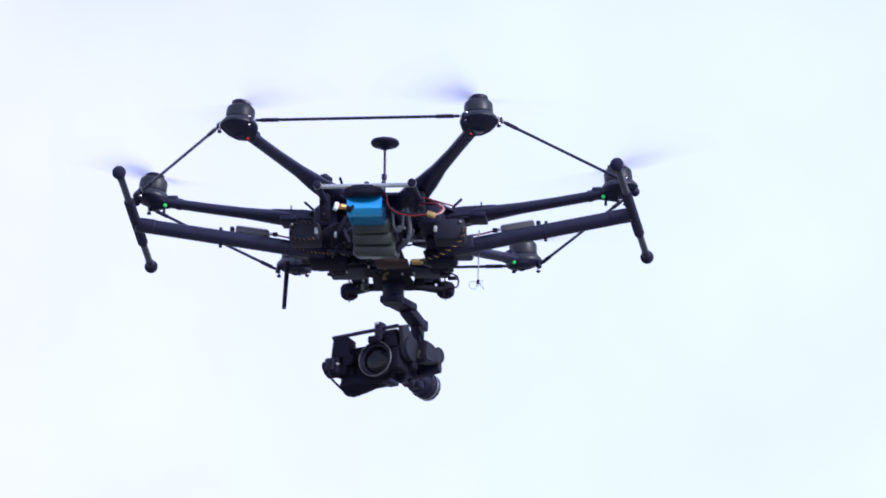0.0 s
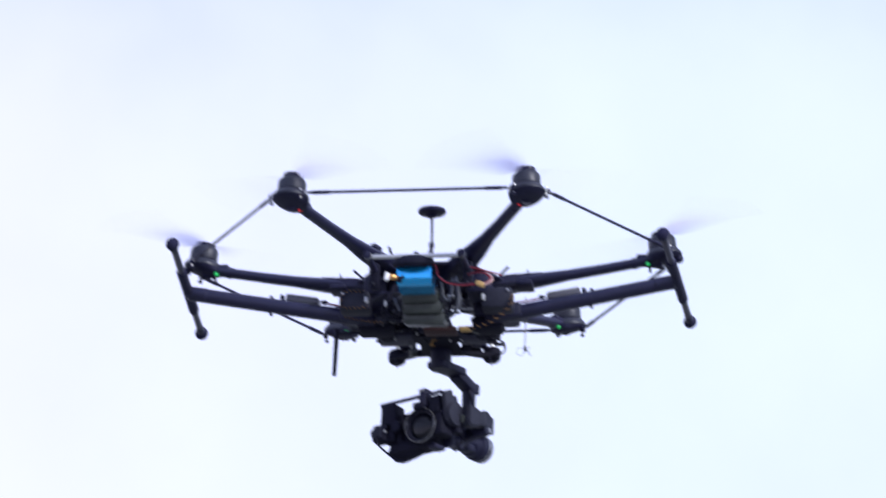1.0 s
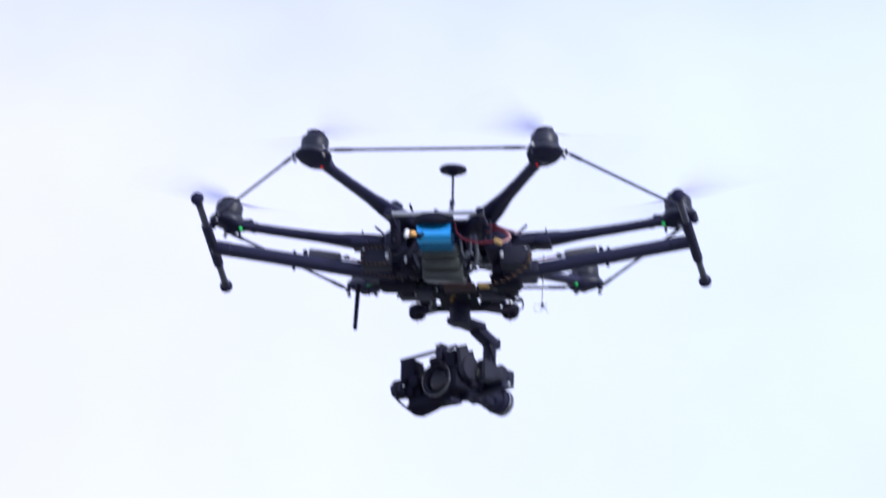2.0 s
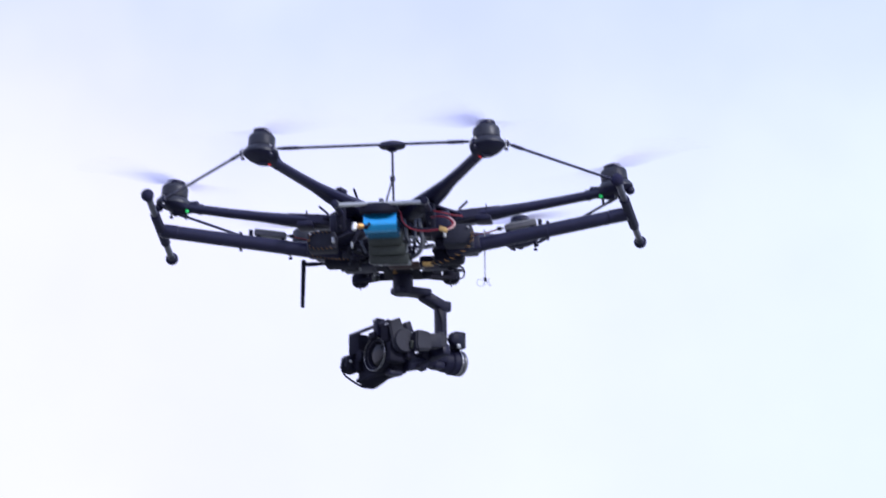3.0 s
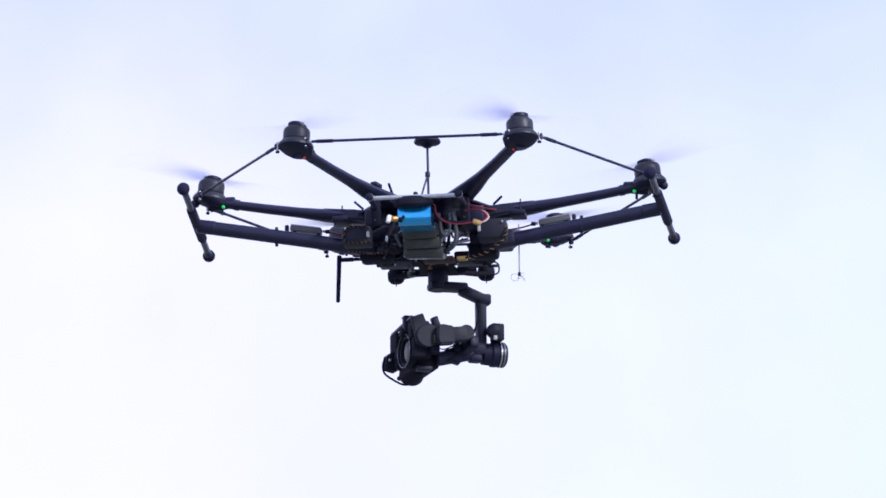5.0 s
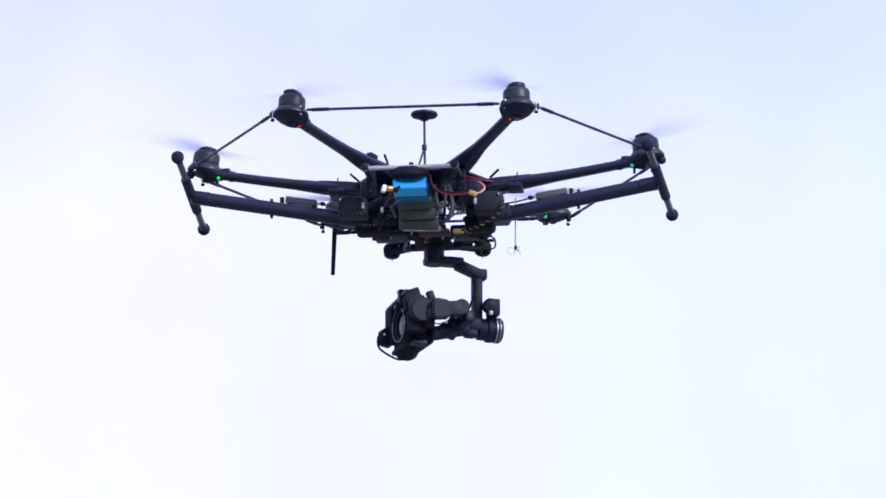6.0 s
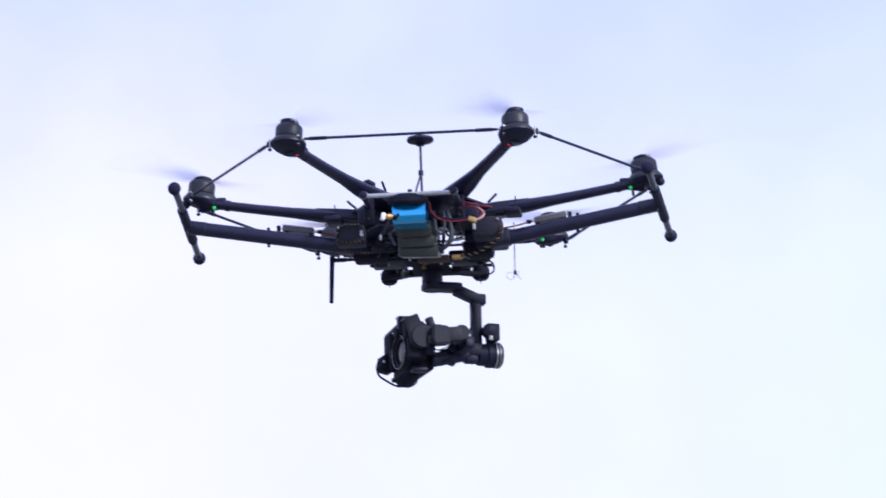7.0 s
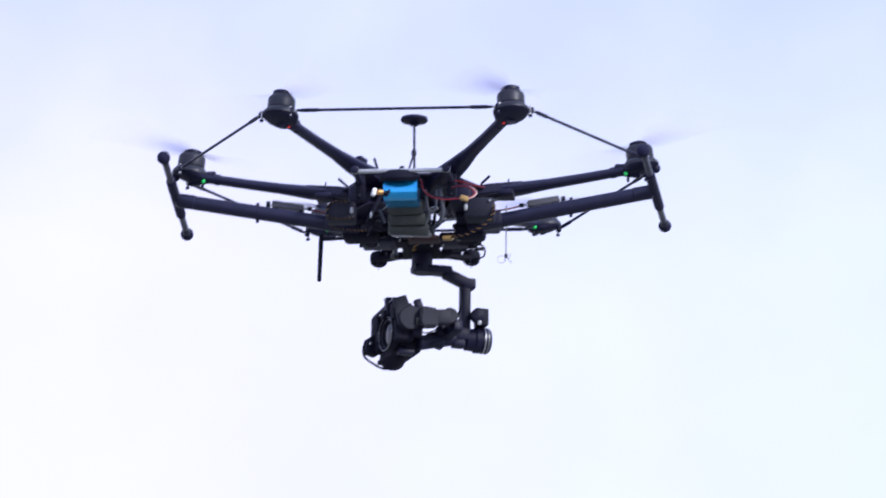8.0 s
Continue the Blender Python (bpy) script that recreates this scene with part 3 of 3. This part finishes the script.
    length = [0.0]
    for p, q in zip(line, line[1:]):
        length.append(length[-1] + (q - p).length)
    turns = []
    for k in range(1, len(line) - 1):
        m = Matrix.Translation(line[k]) @ (line[k + 1] - line[k - 1]).to_track_quat("Z", "Y").to_matrix().to_4x4()
        a = math.tau * length[k] / (r * 5.6)
        turns.append(m @ Vector((r * math.cos(a), r * math.sin(a), 0)))
    part("stripe", wire(turns, r * 0.34, 5, 1), AMBER, parent)
    return cable


def controller(s):
    """A flat black box with a pale plug and its striped cable."""
    x, y, z = (-0.170, -0.135, -0.117) if s < 0 else (0.172, -0.085, -0.100)
    case = part("controller_box", box((x, y, z), (0.074, 0.062, 0.046 if s < 0 else 0.052), 0.006), PANEL, drone, "flat dark grey controller box")
    part("pale_plug", box((-0.140 if s < 0 else 0.140, y - 0.033, z - 0.001), (0.008, 0.008, 0.016), 0.002), SILVER, case)
    part("bolt", rod((x + s * 0.028, y - 0.036, z + 0.016), (x + s * 0.028, y - 0.02, z + 0.016), 0.003), STEEL, case)
    if s < 0:
        f = y - 0.036
        striped([(x + 0.025, f, z + 0.019), (x - 0.016, f, z + 0.020), (x - 0.031, f, z + 0.005), (x - 0.028, f, z - 0.017), (x, f, z - 0.023), (x + 0.035, f, z - 0.021)], 0.0020, case)
        striped([(x - 0.03, y, z - 0.032), (x + 0.02, y + 0.02, z - 0.037), (x + 0.06, y + 0.04, z - 0.034)], 0.0018, case)
    else:
        striped([(0.2105, -0.110, -0.096), (0.2105, -0.124, -0.1106), (0.2075, -0.124, -0.1227), (0.1956, -0.122, -0.139), (0.1765, -0.118, -0.1522), (0.1524, -0.11, -0.1641), (0.128, -0.10, -0.168), (0.102, -0.085, -0.168)], 0.0030, case)


controller(-1)
controller(1)


def antennas():
    mast = part("gps_mast", rod((-0.004, 0.032, -0.02), (-0.006, 0.031, 0.17), 0.0032), CARBON, drone)
    part("gps_puck", lathe([(0.010, 0.160), (0.016, 0.1665), (0.032, 0.170), (0.035, 0.174), (0.033, 0.180), (0.02, 0.184)], Matrix.Translation((-0.006, 0.031, 0.0)), 32), PLASTIC, mast, "flat round black antenna puck")
    part("mast_clip", rod((-0.006, 0.03, 0.080), (-0.006, 0.031, 0.095), 0.0065), PLASTIC, mast)
    part("mast_stay", rod((-0.006, 0.030, 0.086), (-0.030, 0.0, -0.012), 0.0026), CARBON, mast)
    part("mast_base", box((-0.006, 0.02, -0.013), (0.07, 0.03, 0.014), 0.003), SILVER, mast)
    whip = part("whip_antenna", rod((-0.243, 0.080, -0.108), (-0.243, 0.042, -0.240), 0.0062, 0.0052), RUBBER, drone, "black rubber whip antenna hanging down")
    part("whip_elbow", rod((-0.249, 0.082, -0.118), (-0.206, 0.082, -0.118), 0.0058), PLASTIC, whip)
    part("whip_socket", rod((-0.206, 0.082, -0.118), (-0.165, 0.082, -0.118), 0.0045), PLASTIC, whip)
    stem = part("clover_antenna", rod((0.23, 0.012, -0.06), (0.23, 0.012, -0.186), 0.0016), RIM, drone, "thin wire clover antenna")
    part("clover_core", rod((0.23, 0.012, -0.186), (0.23, 0.012, -0.197), 0.0038), PLASTIC, stem)
    for k in range(3):
        m = Matrix.Translation((0.23, 0.012, -0.192)) @ pose(0, 0, 0, 0, 0, 120 * k + 50) @ pose(0, 0, 0, 0, 32, 0) @ pose(0, 0, 0, 50, 0, 0)
        loop = [m @ Vector(q) for q in ((0.002, 0, 0), (0.012, -0.010, 0), (0.021, -0.006, 0), (0.023, 0.004, 0), (0.014, 0.011, 0), (0.002, 0.001, 0))]
        part("clover_leaf", wire(loop, 0.0005, 6), RIM, stem)


antennas()


def damper_plate():
    """The plate under the hub on which the gimbal hangs by rubber dampers."""
    bm = plate([(-0.135, 0.255), (-0.05, 0.225), (-0.045, 0.15), (-0.12, 0.11), (-0.12, 0.09), (0.12, 0.09), (0.12, 0.11), (0.045, 0.15), (0.05, 0.225), (0.135, 0.255), (0.135, 0.295), (0.06, 0.25), (-0.06, 0.25), (-0.135, 0.295)], -0.128, -0.120)
    base = part("damper_plate", bm, RUBBER, drone)
    for s in (-1, 1):
        for y in (0.285, 0.10):
            x = s * 0.118
            part("damper", lathe([(0.014, -0.134), (0.0205, -0.128), (0.0225, -0.118), (0.0225, -0.106), (0.018, -0.099), (0.010, -0.096)], Matrix.Translation((x, y, 0.0)), 20), RUBBER, base, "black rubber vibration damper")
            part("damper_post", rod((x, y, -0.100), (x, y, -0.068), 0.005), STEEL, base)
        part("rail", rod((s * 0.098, 0.05, -0.100), (s * 0.098, 0.31, -0.086), 0.0075), CARBON, base)
        part("rail_clamp", box((s * 0.088, 0.255, -0.094), (0.04, 0.03, 0.024), 0.004), PLASTIC, base)
    part("cross_bar", box((0, 0.262, -0.112), (0.19, 0.018, 0.014), 0.004), RUBBER, base)
    part("pan_motor", lathe([(0.024, -0.178), (0.0265, -0.174), (0.0265, -0.128), (0.032, -0.122), (0.032, -0.112)], Matrix.Translation((0, 0.205, 0)), 28), PLASTIC, base)


damper_plate()

# the gimbal turns about its pan motor; in its own space the lens looks along -y
PAN = Vector((0, 0.205, -0.177))
gimbal = part("gimbal_yoke", box((0, 0.025, 0.010), (0.050, 0.100, 0.020), 0.006), PLASTIC, drone, "black gimbal yoke holding a camera")
gimbal.location = PAN


def gimbal_parts():
    g = gimbal
    head = Matrix.Translation((0, -0.05, -0.168)) @ pose(0, 0, 0, 0, -3, 8) @ Matrix.Translation((0, 0.05, 0.168))

    def add(name, bm, mat, label="", skew=False):
        if skew:
            bmesh.ops.transform(bm, matrix=head, verts=bm.verts)
        return part(name, bm, mat, g, label)

    add("yoke_slope", box((0, 0.090, -0.007), (0.036, 0.068, 0.026), 0.006, pose(0, 0, 0, -22, 0, 0)), PLASTIC)
    add("yoke_cap", box((0, 0.122, -0.019), (0.034, 0.034, 0.028), 0.005), PLASTIC)
    add("yoke_post", box((0, 0.114, -0.082), (0.029, 0.027, 0.125), 0.007), PLASTIC)
    # roll axis
    z = -0.164
    back = Matrix.Translation((0, 0, z)) @ pose(0, 0, 0, -90, 0, 0)
    add("roll_motor", lathe([(0.022, 0.112), (0.028, 0.116), (0.029, 0.136), (0.033, 0.140), (0.033, 0.153), (0.031, 0.1545), (0.031, 0.157), (0.033, 0.159), (0.033, 0.174), (0.028, 0.179), (0.012, 0.180)], back, 28), PLASTIC, "round roll motor with bright rings")
    add("motor_ring", lathe([(0.0322, 0.1590), (0.0336, 0.160), (0.0336, 0.1628), (0.0322, 0.164)], back, 28), STEEL)
    add("motor_cap_ring", lathe([(0.0322, 0.167), (0.0336, 0.168), (0.0336, 0.172), (0.0322, 0.173)], back, 28), RIM)
    add("receiver_box", box((0.022, 0.151, -0.111), (0.038, 0.030, 0.044), 0.004), PANEL, "small dark box on the roll motor")
    add("receiver_side", lathe([(0.014, -0.012), (0.019, -0.009), (0.019, 0.009), (0.014, 0.012)], Matrix.Translation((0.030, 0.140, -0.108)) @ pose(0, 0, 0, 0, 90, 0), 18), PLASTIC)
    add("receiver_clip", box((0.046, 0.139, -0.130), (0.006, 0.010, 0.012), 0.002), SILVER)
    add("roll_beam", box((0.008, 0.098, z + 0.008), (0.040, 0.050, 0.034), 0.008), PLASTIC)
    add("beam_foot", box((0.010, 0.094, z - 0.016), (0.034, 0.034, 0.020), 0.006), PLASTIC)
    add("beam_elbow", box((0.050, 0.062, z + 0.004), (0.095, 0.028, 0.032), 0.008, pose(0, 0, 0, 0, -8, 10)), PLASTIC)
    add("beam_strut", rod((0.012, 0.085, -0.168), (0.036, -0.022, -0.195), 0.017, 0.019), PLASTIC)
    add("strut_clip", box((0.024, 0.040, -0.186), (0.028, 0.022, 0.030), 0.004, pose(0, 0, 0, -16, 0, 0)), PLASTIC)
    add("cable_block", box((0.030, 0.046, -0.160), (0.030, 0.034, 0.032), 0.006, pose(0, 0, 0, -18, 0, 0)), PLASTIC)
    add("bundle", wire([(0.034, 0.066, -0.150), (0.036, 0.030, -0.164), (0.034, 0.008, -0.172), (0.030, -0.010, -0.188)], 0.0048), RUBBER)
    add("thin_wire", wire([(0.044, 0.058, -0.140), (0.040, 0.024, -0.158), (0.036, 0.004, -0.166), (0.030, -0.008, -0.163)], 0.0016), RUBBER)
    # side arm with the tilt motor
    arm_outline = [(-0.036, -0.122), (-0.026, -0.119), (0.008, -0.123), (0.010, -0.169), (-0.032, -0.174), (-0.038, -0.160)]
    add("side_arm", side_slab(arm_outline, 0.090, 0.120, 0.004), PANEL)
    add("arm_end", lathe([(0.018, -0.018), (0.0205, -0.014), (0.0205, 0.016), (0.018, 0.020)], Matrix.Translation((0.092, 0.044, -0.136)) @ pose(0, 0, 0, 0, 90, 0), 24), PANEL)
    add("arm_link", box((0.099, 0.022, -0.141), (0.028, 0.048, 0.038), 0.005, pose(0, 0, 0, 6, 0, 0)), PANEL)
    tilt_axis = Matrix.Translation((0.070, -0.056, -0.147)) @ pose(0, 0, 0, 0, 90, 0)
    add("tilt_motor", lathe([(0.027, -0.016), (0.030, -0.012), (0.030, 0.008), (0.028, 0.009)], tilt_axis, 32), PLASTIC, "flat dark tilt motor")
    add("motor_seam", lathe([(0.0295, -0.002), (0.0308, -0.001), (0.0308, 0.002), (0.0295, 0.003)], tilt_axis, 32), RIM)
    # slanted side plate of the cage, rounded below where it covers the motor
    cage = [(-0.101, -0.099), (-0.068, -0.0865), (-0.058, -0.112), (-0.047, -0.113), (-0.030, -0.121), (-0.030, -0.160), (-0.040, -0.173), (-0.056, -0.178),
            (-0.074, -0.176), (-0.086, -0.165), (-0.093, -0.130)]
    add("side_plate", side_slab(cage, 0.080, 0.091, 0.002), PANEL)
    add("motor_cover", lathe([(0.030, 0.019), (0.0305, 0.021), (0.0300, 0.0255), (0.0285, 0.0270), (0.010, 0.0275)], tilt_axis, 36), PANEL)
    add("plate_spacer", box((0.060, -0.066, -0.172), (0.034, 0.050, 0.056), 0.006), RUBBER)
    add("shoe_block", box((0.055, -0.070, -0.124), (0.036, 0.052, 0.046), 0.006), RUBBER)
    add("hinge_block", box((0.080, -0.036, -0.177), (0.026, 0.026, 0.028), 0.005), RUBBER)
    add("clip_block", box((0.098, -0.040, -0.156), (0.016, 0.010, 0.020), 0.002, pose(0, 0, 0, 0, 15, 0)), OLIVE)
    add("top_knob", box((0.060, -0.026, -0.103), (0.020, 0.018, 0.030), 0.003, pose(0, 0, 0, 20, 0, 0)), PLASTIC)
    left, right = Vector((-0.111, -0.093, -0.098)), Vector((0.078, -0.094, -0.096))
    bm = rod(left, right, 0.0048, steps=12)
    add("top_bar", bm, CARBON)
    q = left.lerp(right, 0.70)
    add("top_clamp", box(q + Vector((0.002, 0.004, -0.006)), (0.020, 0.026, 0.046), 0.004), PLASTIC)
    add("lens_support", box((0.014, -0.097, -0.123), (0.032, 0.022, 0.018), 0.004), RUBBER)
    add("clamp_bolt", rod(q + Vector((-0.006, -0.009, 0.012)), q + Vector((0.006, -0.009, 0.012)), 0.003), STEEL)
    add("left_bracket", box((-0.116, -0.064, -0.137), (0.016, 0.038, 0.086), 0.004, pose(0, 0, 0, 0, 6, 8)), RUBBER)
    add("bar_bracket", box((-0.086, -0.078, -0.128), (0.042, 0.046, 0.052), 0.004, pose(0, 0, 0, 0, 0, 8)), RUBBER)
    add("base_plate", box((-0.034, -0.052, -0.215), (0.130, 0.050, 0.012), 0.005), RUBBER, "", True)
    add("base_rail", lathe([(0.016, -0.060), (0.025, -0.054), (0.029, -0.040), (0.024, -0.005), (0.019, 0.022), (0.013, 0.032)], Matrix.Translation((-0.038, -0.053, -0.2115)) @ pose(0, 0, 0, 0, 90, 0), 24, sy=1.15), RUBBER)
    add("base_clamp", box((0.030, -0.050, -0.220), (0.026, 0.040, 0.012), 0.003), PLASTIC)
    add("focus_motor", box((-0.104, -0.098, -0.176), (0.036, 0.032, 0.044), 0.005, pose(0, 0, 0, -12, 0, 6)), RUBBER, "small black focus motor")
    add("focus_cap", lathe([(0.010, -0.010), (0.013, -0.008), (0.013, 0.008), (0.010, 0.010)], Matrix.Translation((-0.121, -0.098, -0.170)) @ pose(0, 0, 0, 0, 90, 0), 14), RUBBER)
    # thin lighter plate paints in the light on the focus motor's face
    add("focus_lit_face", box((-0.104, -0.116, -0.172), (0.026, 0.004, 0.030), 0.001, pose(0, 0, 0, -12, 0, 6)), PANEL)
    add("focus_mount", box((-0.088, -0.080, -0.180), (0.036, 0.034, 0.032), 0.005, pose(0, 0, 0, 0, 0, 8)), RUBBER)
    add("focus_dot", ball((-0.086, -0.108, -0.172), 0.004), STEEL)
    add("focus_gear", lathe([(0.012, -0.006), (0.015, -0.005), (0.015, 0.005), (0.012, 0.006)], Matrix.Translation((-0.064, -0.092, -0.160)) @ pose(0, 0, 0, 90, 0, 0), 16), RUBBER)
    add("strap", wire([(-0.100, -0.116, -0.164), (-0.102, -0.122, -0.180), (-0.099, -0.120, -0.204), (-0.089, -0.102, -0.222), (-0.075, -0.078, -0.238), (-0.05, -0.06, -0.243)], 0.0028), RUBBER, "thin hanging strap")
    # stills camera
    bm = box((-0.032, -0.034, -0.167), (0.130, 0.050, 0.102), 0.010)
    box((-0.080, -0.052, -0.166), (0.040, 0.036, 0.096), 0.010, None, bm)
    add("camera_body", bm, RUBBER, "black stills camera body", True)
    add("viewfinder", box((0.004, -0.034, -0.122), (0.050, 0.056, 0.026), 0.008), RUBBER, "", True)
    add("shoulder_dial", lathe([(0.010, -0.128), (0.011, -0.125), (0.011, -0.116), (0.010, -0.114)], Matrix.Translation((-0.062, -0.032, 0)), 18), PLASTIC, "", True)
    add("rear_screen", box((-0.042, -0.006, -0.170), (0.070, 0.010, 0.060), 0.003), PLASTIC, "", True)
    turn = Matrix.Translation((0.008, -0.007, -0.172)) @ pose(0, 0, 0, 90, 0, 5) @ Matrix.Diagonal((1.05, 1.05, 1.0, 1.0))
    add("lens_barrel", lathe([(0.036, 0.040), (0.038, 0.046), (0.038, 0.060), (0.036, 0.062), (0.036, 0.066), (0.040, 0.070), (0.0415, 0.078), (0.0415, 0.0925), (0.0398, 0.093), (0.037, 0.088), (0.034, 0.0875), (0.031, 0.081)], turn, 40), RUBBER)
    add("lens_rim", hoop([(0.0415, 0.0905), (0.0423, 0.0912), (0.0423, 0.0932), (0.0412, 0.0942), (0.0404, 0.0936)], turn, 40), RIM, "worn metal ring round the lens front")
    add("inner_ring", hoop([(0.0335, 0.0870), (0.0345, 0.0872), (0.0345, 0.0884), (0.0335, 0.0882)], turn, 36), MOTOR)
    add("front_glass", lathe([(0.0308, 0.081), (0.027, 0.0838), (0.018, 0.0860), (0.008, 0.0868)], turn, 32), GLASS)
    add("data_lead", wire([(0.01, 0.10, -0.03), (0.026, 0.10, -0.07), (0.05, 0.08, -0.12), (0.06, 0.05, -0.17), (0.045, 0.01, -0.20)], 0.003), RUBBER)
    add("curl_lead", wire([(-0.01, 0.130, -0.10), (-0.03, 0.12, -0.125), (-0.03, 0.09, -0.155), (0.0, 0.06, -0.17), (0.03, 0.02, -0.19)], 0.0035), RUBBER)


gimbal_parts()


def motions():
    # flight rows: seconds, place and turn of the drone
    flight = [(t, pose(*r)) for t, *r in (
    (0.0, -0.0049, 19.1522, 6.7675, -4.67, 0.66, -7.17),
    (0.1, -0.0052, 19.1800, 6.7750, -4.69, 0.87, -7.11),
    (0.2, -0.0055, 19.2076, 6.7824, -4.63, 1.08, -7.04),
    (0.3, -0.0054, 19.2353, 6.7899, -4.60, 1.29, -6.95),
    (0.4, -0.0053, 19.2629, 6.7974, -4.57, 1.50, -6.85),
    (0.5, -0.0052, 19.2906, 6.8048, -4.56, 1.71, -6.76),
    (0.6, -0.0047, 19.3257, 6.8143, -4.41, 1.44, -6.76),
    (0.7, -0.0043, 19.3609, 6.8239, -4.29, 1.16, -6.77),
    (0.8, -0.0033, 19.3960, 6.8334, -4.22, 0.88, -6.74),
    (0.9, -0.0018, 19.4311, 6.8429, -4.09, 0.61, -6.66),
    (1.0, -0.0009, 19.4664, 6.8524, -3.93, 0.34, -6.63),
    (1.1, 0.0002, 19.4976, 6.8608, -3.88, 0.49, -6.56),
    (1.2, 0.0008, 19.5287, 6.8692, -3.85, 0.65, -6.54),
    (1.3, 0.0008, 19.5598, 6.8776, -3.83, 0.80, -6.56),
    (1.4, -0.0062, 19.5902, 6.8887, -3.85, 0.95, -6.60),
    (1.5, -0.0254, 19.6193, 6.9048, -3.76, 1.11, -6.58),
    (1.6, -0.0553, 19.6618, 6.9295, -3.80, 1.12, -6.51),
    (1.7, -0.0955, 19.7033, 6.9582, -3.74, 1.14, -6.42),
    (1.8, -0.1442, 19.7436, 6.9906, -3.62, 1.17, -6.29),
    (1.9, -0.2007, 19.7829, 7.0261, -3.57, 1.19, -6.14),
    (2.0, -0.2641, 19.8211, 7.0643, -3.63, 1.20, -6.01),
    (2.1, -0.3329, 19.8325, 7.0973, -3.39, 0.85, -5.84),
    (2.2, -0.4064, 19.8432, 7.1320, -3.17, 0.49, -5.73),
    (3.3, -1.1116, 20.2967, 7.5709, 3.35, -0.81, -2.59),
    (3.4, -1.1315, 20.3070, 7.5829, 3.19, -0.95, -2.63),
    (3.5, -1.1390, 20.3196, 7.5897, 3.00, -1.10, -2.73),
    (3.6, -1.1397, 20.3244, 7.5912, 2.76, -0.84, -2.63),
    (3.7, -1.1404, 20.3293, 7.5926, 2.53, -0.59, -2.53),
    (3.8, -1.1411, 20.3341, 7.5940, 2.28, -0.33, -2.43),
    (3.9, -1.1415, 20.3389, 7.5954, 2.03, -0.08, -2.30),
    (4.0, -1.1418, 20.3437, 7.5968, 1.79, 0.18, -2.17),
    (4.1, -1.1415, 20.3427, 7.5965, 1.92, 0.12, -2.13),
    (4.2, -1.1405, 20.3417, 7.5963, 2.00, 0.05, -2.04),
    (4.3, -1.1403, 20.3408, 7.5960, 2.09, -0.02, -2.00),
    (4.4, -1.1405, 20.3399, 7.5957, 2.16, -0.10, -2.00),
    (4.5, -1.1405, 20.3390, 7.5954, 2.26, -0.16, -1.97),
    (4.6, -1.1386, 20.3314, 7.5932, 2.11, -0.36, -2.38),
    (4.7, -1.1376, 20.3240, 7.5910, 1.96, -0.56, -2.84),
    (5.8, -1.1311, 20.1940, 7.5695, 0.80, -0.13, -3.02),
    (5.9, -1.1299, 20.1758, 7.5681, 0.71, -0.09, -3.02),
    (6.0, -1.1288, 20.1576, 7.5668, 0.64, -0.05, -3.04),
    (6.1, -1.1280, 20.1437, 7.5671, 0.64, -0.03, -3.02),
    (6.2, -1.1271, 20.1298, 7.5675, 0.65, -0.02, -3.00),
    (6.3, -1.1264, 20.1158, 7.5680, 0.68, -0.00, -2.99),
    (6.4, -1.1254, 20.1017, 7.5685, 0.74, 0.02, -2.96),
    (6.5, -1.1246, 20.0877, 7.5691, 0.79, 0.04, -2.95),
    (6.6, -1.1236, 20.0736, 7.5697, 0.93, -0.20, -2.88),
    (6.7, -1.1228, 20.0596, 7.5702, 1.03, -0.45, -2.83),
    (6.8, -1.1220, 20.0456, 7.5707, 1.16, -0.69, -2.79),
    (6.9, -1.1215, 20.0317, 7.5711, 1.27, -0.93, -2.76),
    (7.0, -1.1213, 20.0179, 7.5713, 1.33, -1.18, -2.75),
    (7.1, -1.1202, 19.9856, 7.5658, 0.99, -0.98, -2.74),
    (7.2, -1.1191, 19.9533, 7.5600, 0.64, -0.77, -2.74),
    (7.3, -1.1180, 19.9212, 7.5539, 0.30, -0.57, -2.72),
    (7.4, -1.1165, 19.8891, 7.5475, -0.04, -0.36, -2.69),
    (7.5, -1.1146, 19.8570, 7.5408, -0.38, -0.16, -2.63),
    (7.6, -1.1134, 19.8375, 7.5373, -0.27, -0.02, -2.57),
    (7.7, -1.1123, 19.8181, 7.5335, -0.18, 0.11, -2.52),
    (7.8, -1.1108, 19.7988, 7.5291, -0.08, 0.24, -2.46),
    (7.9, -1.1094, 19.7797, 7.5243, 0.01, 0.38, -2.39),
    (8.0, -1.1078, 19.7607, 7.5190, 0.08, 0.51, -2.30),
    )]
    # end of flight rows
    walk(drone, flight)
    # the gimbal pans to the side
    pans = ((0.0, -25.2), (0.5, -29), (1.0, -31.5), (1.5, -33.3), (2.0, -35.5), (2.2, -37), (3.3, -57), (3.5, -59.5), (4.0, -64.5), (4.5, -67.4), (4.7, -67.8), (5.8, -68), (7.0, -67.8), (8.0, -67.8))
    walk(gimbal, [(t, Matrix.Translation(PAN) @ pose(0, 0, 0, 0, 0, turn)) for t, turn in pans])
    # the propellers turn 84 degrees every thirtieth of a second
    for ob, angle, way in PROPELLERS:
        seat = lean(angle) @ Matrix.Translation((0, 0, 0.091))
        start = {-120: -45, -60: 225, 0: -40, 180: 220}.get(angle, 7) - angle
        walk(ob, [(k / FPS, seat @ pose(0, 0, 0, 0, 0, way * 84 * k + start)) for k in range(8 * FPS + 1)])


motions()
